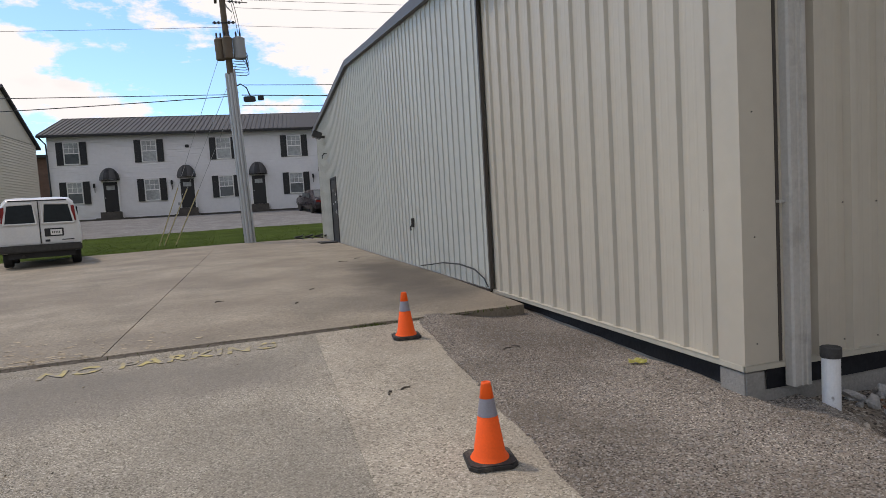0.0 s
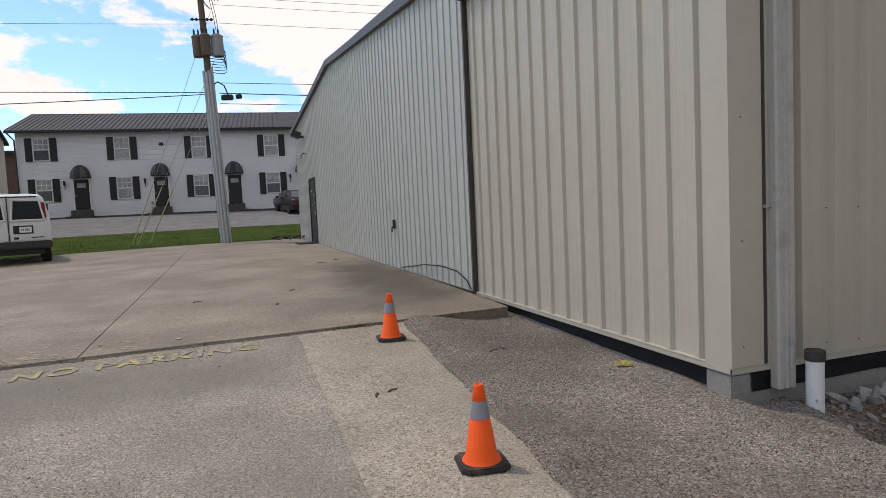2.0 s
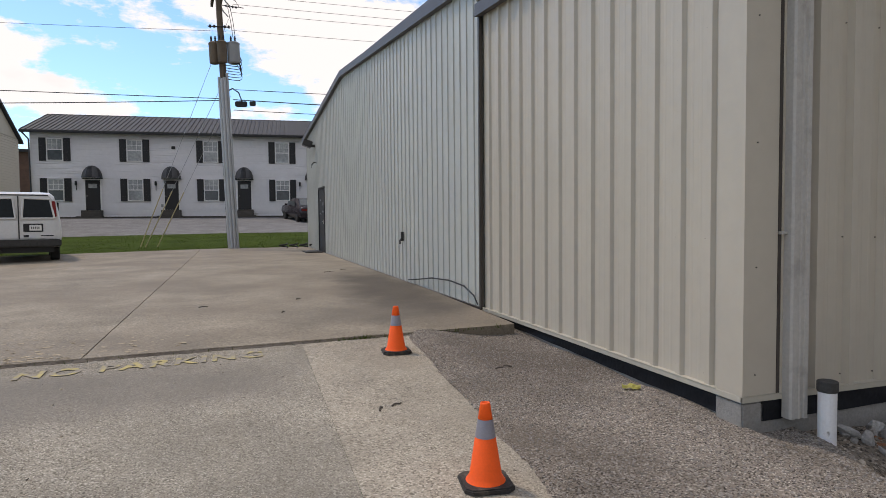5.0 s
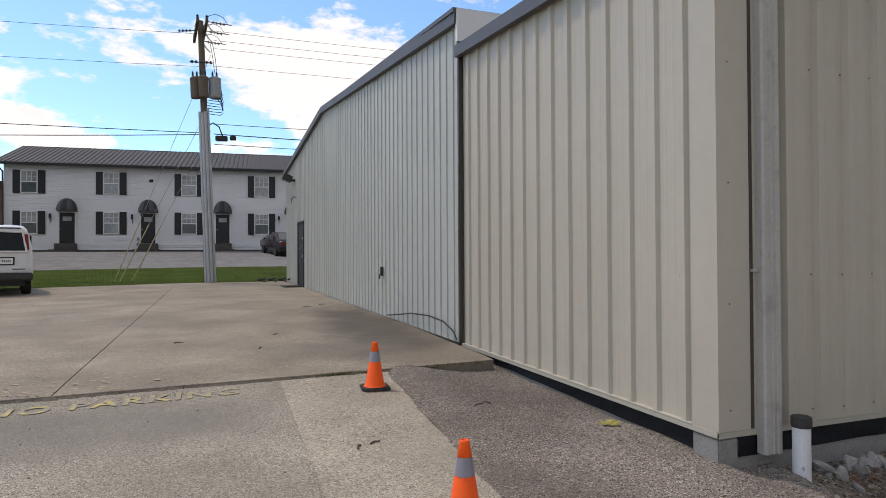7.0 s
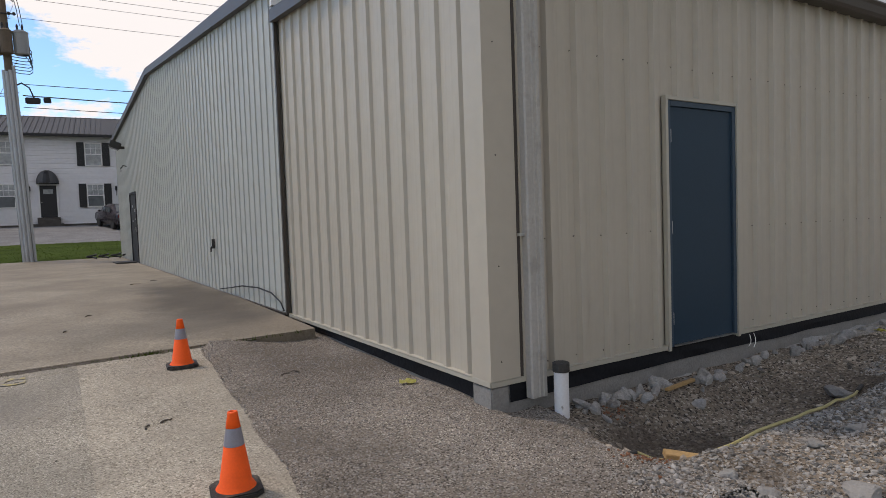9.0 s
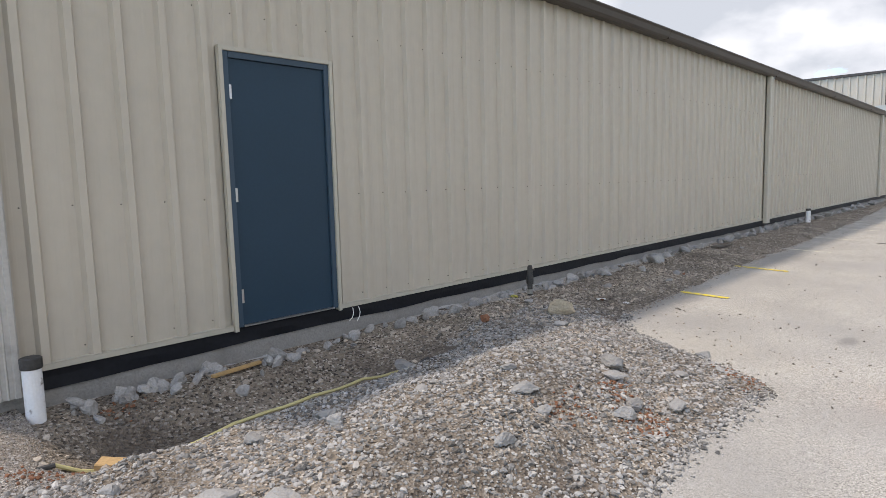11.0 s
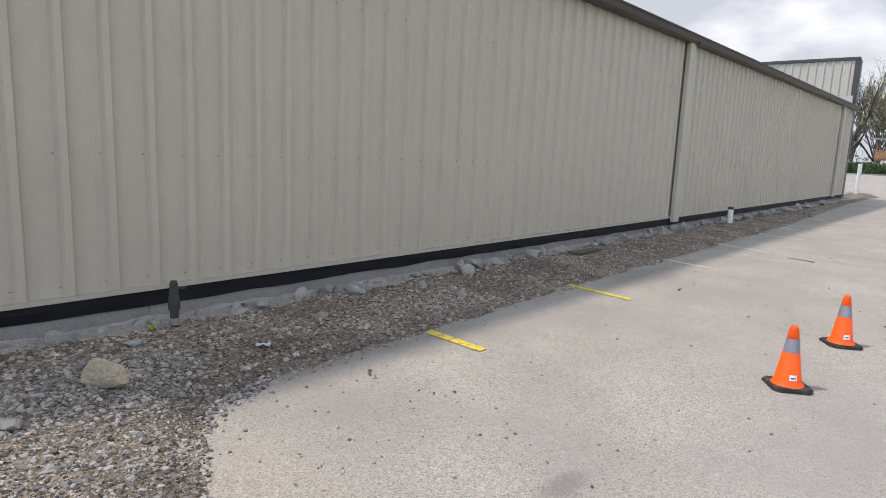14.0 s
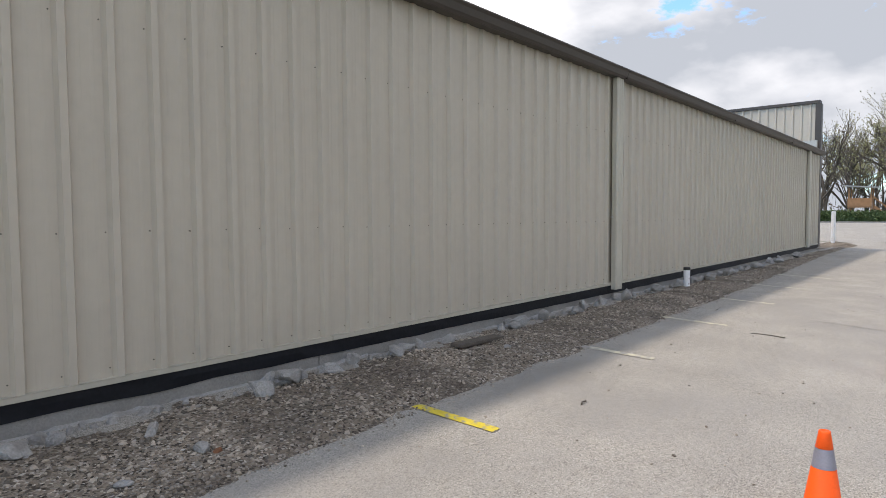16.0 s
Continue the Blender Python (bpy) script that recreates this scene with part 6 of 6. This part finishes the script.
RUBBLES = [rubble_mesh(200 + k) for k in range(8)]
for i in range(270):
    x = 3.85 + 26 * rl.random() ** 1.5
    r = rl.choice((0.025, 0.03, 0.04, 0.05, 0.07, 0.09)) * rl.uniform(0.8, 1.2) * (1 + 0.02 * (x - 4))
    y = 3.13 - r * 0.5 - abs(rl.gauss(0, 0.07 if x > 7 else 0.12))
    o = new("broken_piece", RUBBLES[i % 8])
    o.parent = ledge
    o.matrix_basis = Matrix.LocRotScale((x, y, bed_height(x, y) + r * 0.25), Euler((rl.uniform(0, 6), rl.uniform(0, 6), rl.uniform(0, 6))), (r * rl.uniform(0.9, 1.5), r, r * rl.uniform(0.6, 0.9)))

rusty = []
for cx, cy, n in ((6.2, 0.38, 70), (7.32, -0.08, 130), (7.5, 0.18, 40), (6.02, 0.12, 90), (5.7, 0.45, 50), (3.42, 2.05, 60), (4.1, 2.9, 40)):
    for _ in range(n):
        x, y = rnd.gauss(cx, 0.10), rnd.gauss(cy, 0.07)
        rusty.append((x, y, bed_height(x, y) + 0.004, rnd.uniform(0.006, 0.016)))
stones("rusty_soil", rusty, RUST, "rust-red clay crumbs between the stones", "soil", 4)

# ---- small things ----
bm = bmesh.new()
box(bm, -0.40, -0.07, 0, 0.40, 0.07, 0.035, 0.006)
ob = part("plank", bm, OLD_WOOD)
ob.matrix_basis = pose(14.53, 2.64, bed_height(14.53, 2.64) + 0.012, 3, 2, 2)
tagged(ob, "dark weathered plank lying on the gravel", "plank")
ob = part("board_scrap", boxed(-0.16, -0.05, 0, 0.16, 0.05, 0.038, 0.004), WOOD)
ob.matrix_basis = pose(3.85, 2.05, bed_height(3.85, 2.05) + 0.005, 2, 8, -40)
tagged(ob, "cut yellow lumber scrap in the trench", "wood")
ob = part("stake", boxed(-0.22, -0.02, 0, 0.22, 0.02, 0.025, 0.004), WOOD)
ob.matrix_basis = pose(5.0, 2.98, bed_height(5.0, 2.98) + 0.02, 0, 0, 8)
tagged(ob, "thin raw wooden stake by the foundation", "wood")
hz = empty("hose", Matrix.Identity(4), "thin yellow gas hose lying across the trench", "hose")
pts = []
for i in range(25):
    t = i / 24
    x, y = 3.55 + 2.58 * t, 2.22 - 1.1 * t * (1 - t) - 0.11 * t
    pts.append((x, y, max(bed_height(x, y), -0.16) + 0.03))
part("tube", tube(bmesh.new(), pts, 0.011, n=6), HOSE, hz)
part("end_fitting", tube(bmesh.new(), [pts[-1], (pts[-1][0] + 0.12, pts[-1][1] + 0.02, pts[-1][2] + 0.02)], 0.017, n=8), DARK_CAP, hz, "dark coupling")
part("end_fitting", tube(bmesh.new(), [pts[0], (pts[0][0] - 0.10, pts[0][1], pts[0][2] + 0.005)], 0.015, n=8), DARK_CAP, hz)
wires = empty("loose_wires", pose(6.28, 3.14, 0.2), "two pale loose cables hanging below the flashing", "cable")
part("strand", tube(bmesh.new(), [(0, 0, 0.02), (-0.01, -0.02, -0.03), (-0.03, -0.03, -0.06), (-0.07, -0.03, -0.09)], 0.0035, n=5), PAPER, wires)
part("strand", tube(bmesh.new(), [(0.07, 0, 0.02), (0.07, -0.02, -0.03), (0.05, -0.03, -0.07), (0.02, -0.03, -0.11)], 0.0035, n=5), PAPER, wires)


def litter(name, x, y, s, material, label, seed, category):
    rr = random.Random(seed)
    bm = bmesh.new()
    n = 5
    vs = [[bm.verts.new((s * (i / n - 0.5) * 2, s * (j / n - 0.5), 0.02 + rr.uniform(0, 0.5) * s)) for i in range(n + 1)] for j in range(n + 1)]
    for j in range(n):
        for i in range(n):
            bm.faces.new((vs[j][i], vs[j][i + 1], vs[j + 1][i + 1], vs[j + 1][i]))
    bmesh.ops.solidify(bm, geom=bm.faces[:], thickness=0.003)
    ob = part(name, bm, material)
    ob.matrix_basis = pose(x, y, bed_height(x, y) - 0.008, 0, 0, rr.uniform(0, 360))
    tagged(ob, label, category)


litter("crumpled_flag", 3.0, 4.16, 0.07, YELLOW_LITTER, "crumpled pale yellow marking flag on the gravel", 4, "litter")
litter("crumpled_flag", 8.5, 2.92, 0.06, YELLOW_LITTER, "crumpled yellow marking flag by the foundation", 5, "litter")
litter("paper_scrap", 8.86, 1.98, 0.05, PAPER, "white paper scrap on the dug earth", 6, "litter")
litter("paper_scrap", 8.95, 1.72, 0.04, PAPER, "torn white scrap at the paving edge", 7, "litter")

for k, (x, y, a, L) in enumerate(((17.47, 0.5, 80, 0.2), (1.15, 4.35, 30, 0.05), (1.02, 4.3, 70, 0.05), (13.6, 0.9, 10, 0.06), (9.2, 1.25, 50, 0.05), (2.2, 4.9, 20, 0.05), (2.3, 4.97, 130, 0.04), (-0.4, 9.0, 15, 0.06), (0.6, 8.2, 70, 0.05), (0.9, 9.4, 40, 0.05), (1.9, 13.5, 0, 0.10), (2.3, 14.0, 30, 0.08))):
    bm = bmesh.new()
    tube(bm, [(-L, 0, 0.008), (-L * 0.3, 0.01, 0.014), (L * 0.4, -0.008, 0.012), (L, 0.012, 0.007)], 0.008, 0.004, n=6)
    ob = part("twig", bm, OLD_WOOD)
    z = max(0.235, lot_height(x, y) + 0.02) if y > slab_front(x) else (bed_height(x, y) if gravel_region(x, y) else lot_height(x, y))
    ob.matrix_basis = pose(x, y, z, 0, 0, a)
    tagged(ob, "small dark twig or leaf litter on the paving", "litter", "scattered litter")

# screws in the steel sheets
screws = bmesh.new()


def screw(m):
    v = bmesh.ops.create_cone(screws, segments=6, radius1=0.0055, radius2=0.004, depth=0.008, cap_ends=True)["verts"]
    bmesh.ops.transform(screws, matrix=m, verts=v)


k = -11
while PHASE + k * PITCH < 24:
    x = PHASE + k * PITCH - 0.06
    for z in (0.33, 1.28, 2.73):
        if x > 3.45 and not (DX0 - 0.08 < x < DX1 + 0.08 and z < DZ1 + 0.1):
            screw(pose(x, YP - 0.004, z + 0.004 * math.sin(k * 2.1), 90, 0, 0))
    k += 1
for j in range(14):
    y = 3.506 + 0.3048 * j + 0.06
    for z in (0.33, 1.28, 2.73):
        screw(pose(X0 + 0.026, y, z, 0, -90, 0))
for z in (0.4, 1.1, 1.9, 2.7, 3.4):
    screw(pose(3.25, 3.179, z, 90, 0, 0))
tagged(part("wall_screws", screws, SCREW), "small dark sheet-metal screws in rows", "screws", kind="stuff")

# grass blades on the verge
gr = random.Random(9)
vs, fs = [], []
for _ in range(9000):
    x, y = gr.uniform(-13, 3.2), 24.35 + 9.2 * gr.random() ** 1.6
    z = lot_height(x, y)
    h, a = gr.uniform(0.02, 0.07), gr.uniform(0, 3.14)
    k = len(vs)
    w = 0.02
    vs += [(x - w * math.cos(a), y - w * math.sin(a), z), (x + w * math.cos(a), y + w * math.sin(a), z), (x + gr.gauss(0, 0.04), y + gr.gauss(0, 0.04), z + h)]
    fs.append((k, k + 1, k + 2))
tagged(grid_part("grass_blades", vs, fs, BLADE), "short green spring grass on the verge", "grass", kind="stuff")

# weeds and dirt in the slab joint
vs, fs = [], []
for _ in range(260):
    x = gr.uniform(-2.5, 2.9) if gr.random() < 0.5 else gr.gauss(1.25, 0.18)
    y = slab_front(x) - 0.03 + gr.gauss(0, 0.012)
    z = lot_height(x, y)
    h, a = gr.uniform(0.015, 0.06), gr.uniform(0, 3.14)
    k = len(vs)
    vs += [(x - 0.004, y, z), (x + 0.004, y, z), (x + gr.gauss(0, 0.02), y + gr.gauss(0, 0.02), z + h)]
    fs.append((k, k + 1, k + 2))
tagged(grid_part("joint_weeds", vs, fs, BLADE), "sparse weeds in the slab joint", "weeds", kind="stuff")

# the paving's feathered lip up to the slab, and the dirt in the joint
fr = random.Random(21)
for name, xa, xb, stuff, words in (("paving_lip", -9.0, 0.66, ASPHALT, "worn aggregate paving feathered up to the slab"), ("paving_lip", 0.66, 1.5, CONC_BAND, "brownish concrete band feathered up to the slab")):
    vs, fs = [], []
    count = int((xb - xa) / 0.1)
    for i in range(count + 1):
        x = xa + (xb - xa) * i / count
        y = slab_front(x)
        top = max(0.235, lot_height(x, y) + 0.02)
        for q in range(7):
            yy, f = y - 0.21 + 0.20 * q / 6, (q / 6) ** 2 * (3 - q / 3)
            low = lot_height(x, yy) + (0.0045 if q else -0.01)
            vs.append((x, yy, low + max(0.0, top - 0.022 - low) * f))
    for i in range(count):
        for j in range(6):
            c = i * 7 + j
            fs.append((c, c + 7, c + 8, c + 1))
    tagged(grid_part(name, vs, fs, stuff, smooth=True), words, "pavement", kind="structure")
vs, fs = [], []
count = 420
for i in range(count + 1):
    x = -9.0 + 10.5 * i / count
    y = slab_front(x)
    top = max(0.235, lot_height(x, y) + 0.02)
    n1 = noise.noise((x * 2.1, 0, 5)) + 0.7 * noise.noise((x * 9, 0, 8)) + 0.5 * fr.uniform(-1, 1)
    for dy, dz in ((-max(0.012, 0.034 + 0.02 * n1), -0.021), (-0.012, -0.012 + 0.004 * n1), (0.008 + 0.005 * n1, 0.003)):
        vs.append((x, y + dy, top + dz))
for i in range(count):
    for j in range(2):
        c = i * 3 + j
        fs.append((c, c + 3, c + 4, c + 1))
tagged(grid_part("edge_dirt", vs, fs, OLD_WOOD), "dark dirt packed along the front edge of the slab", "dirt", kind="stuff")

# flecks where the slab's skin has spalled off
vs, fs = [], []
for k in range(190):
    x = -1.15 + fr.gauss(-0.9, 0.75)
    y = slab_front(x) + 0.06 + abs(fr.gauss(0, 0.42))
    z = max(0.235, lot_height(x, y) + 0.02) + 0.0035
    r, c = fr.uniform(0.008, 0.03), len(vs)
    sides = fr.randint(5, 7)
    for q in range(sides):
        a, e = math.tau * q / sides, r * fr.uniform(0.5, 1.1)
        vs.append((x + 1.5 * e * math.cos(a), y + e * math.sin(a), z))
    fs.append(tuple(range(c, c + sides)))
tagged(grid_part("spall_flecks", vs, fs, BUFF), "pale flecks of spalled concrete on the slab", "spall", kind="stuff")
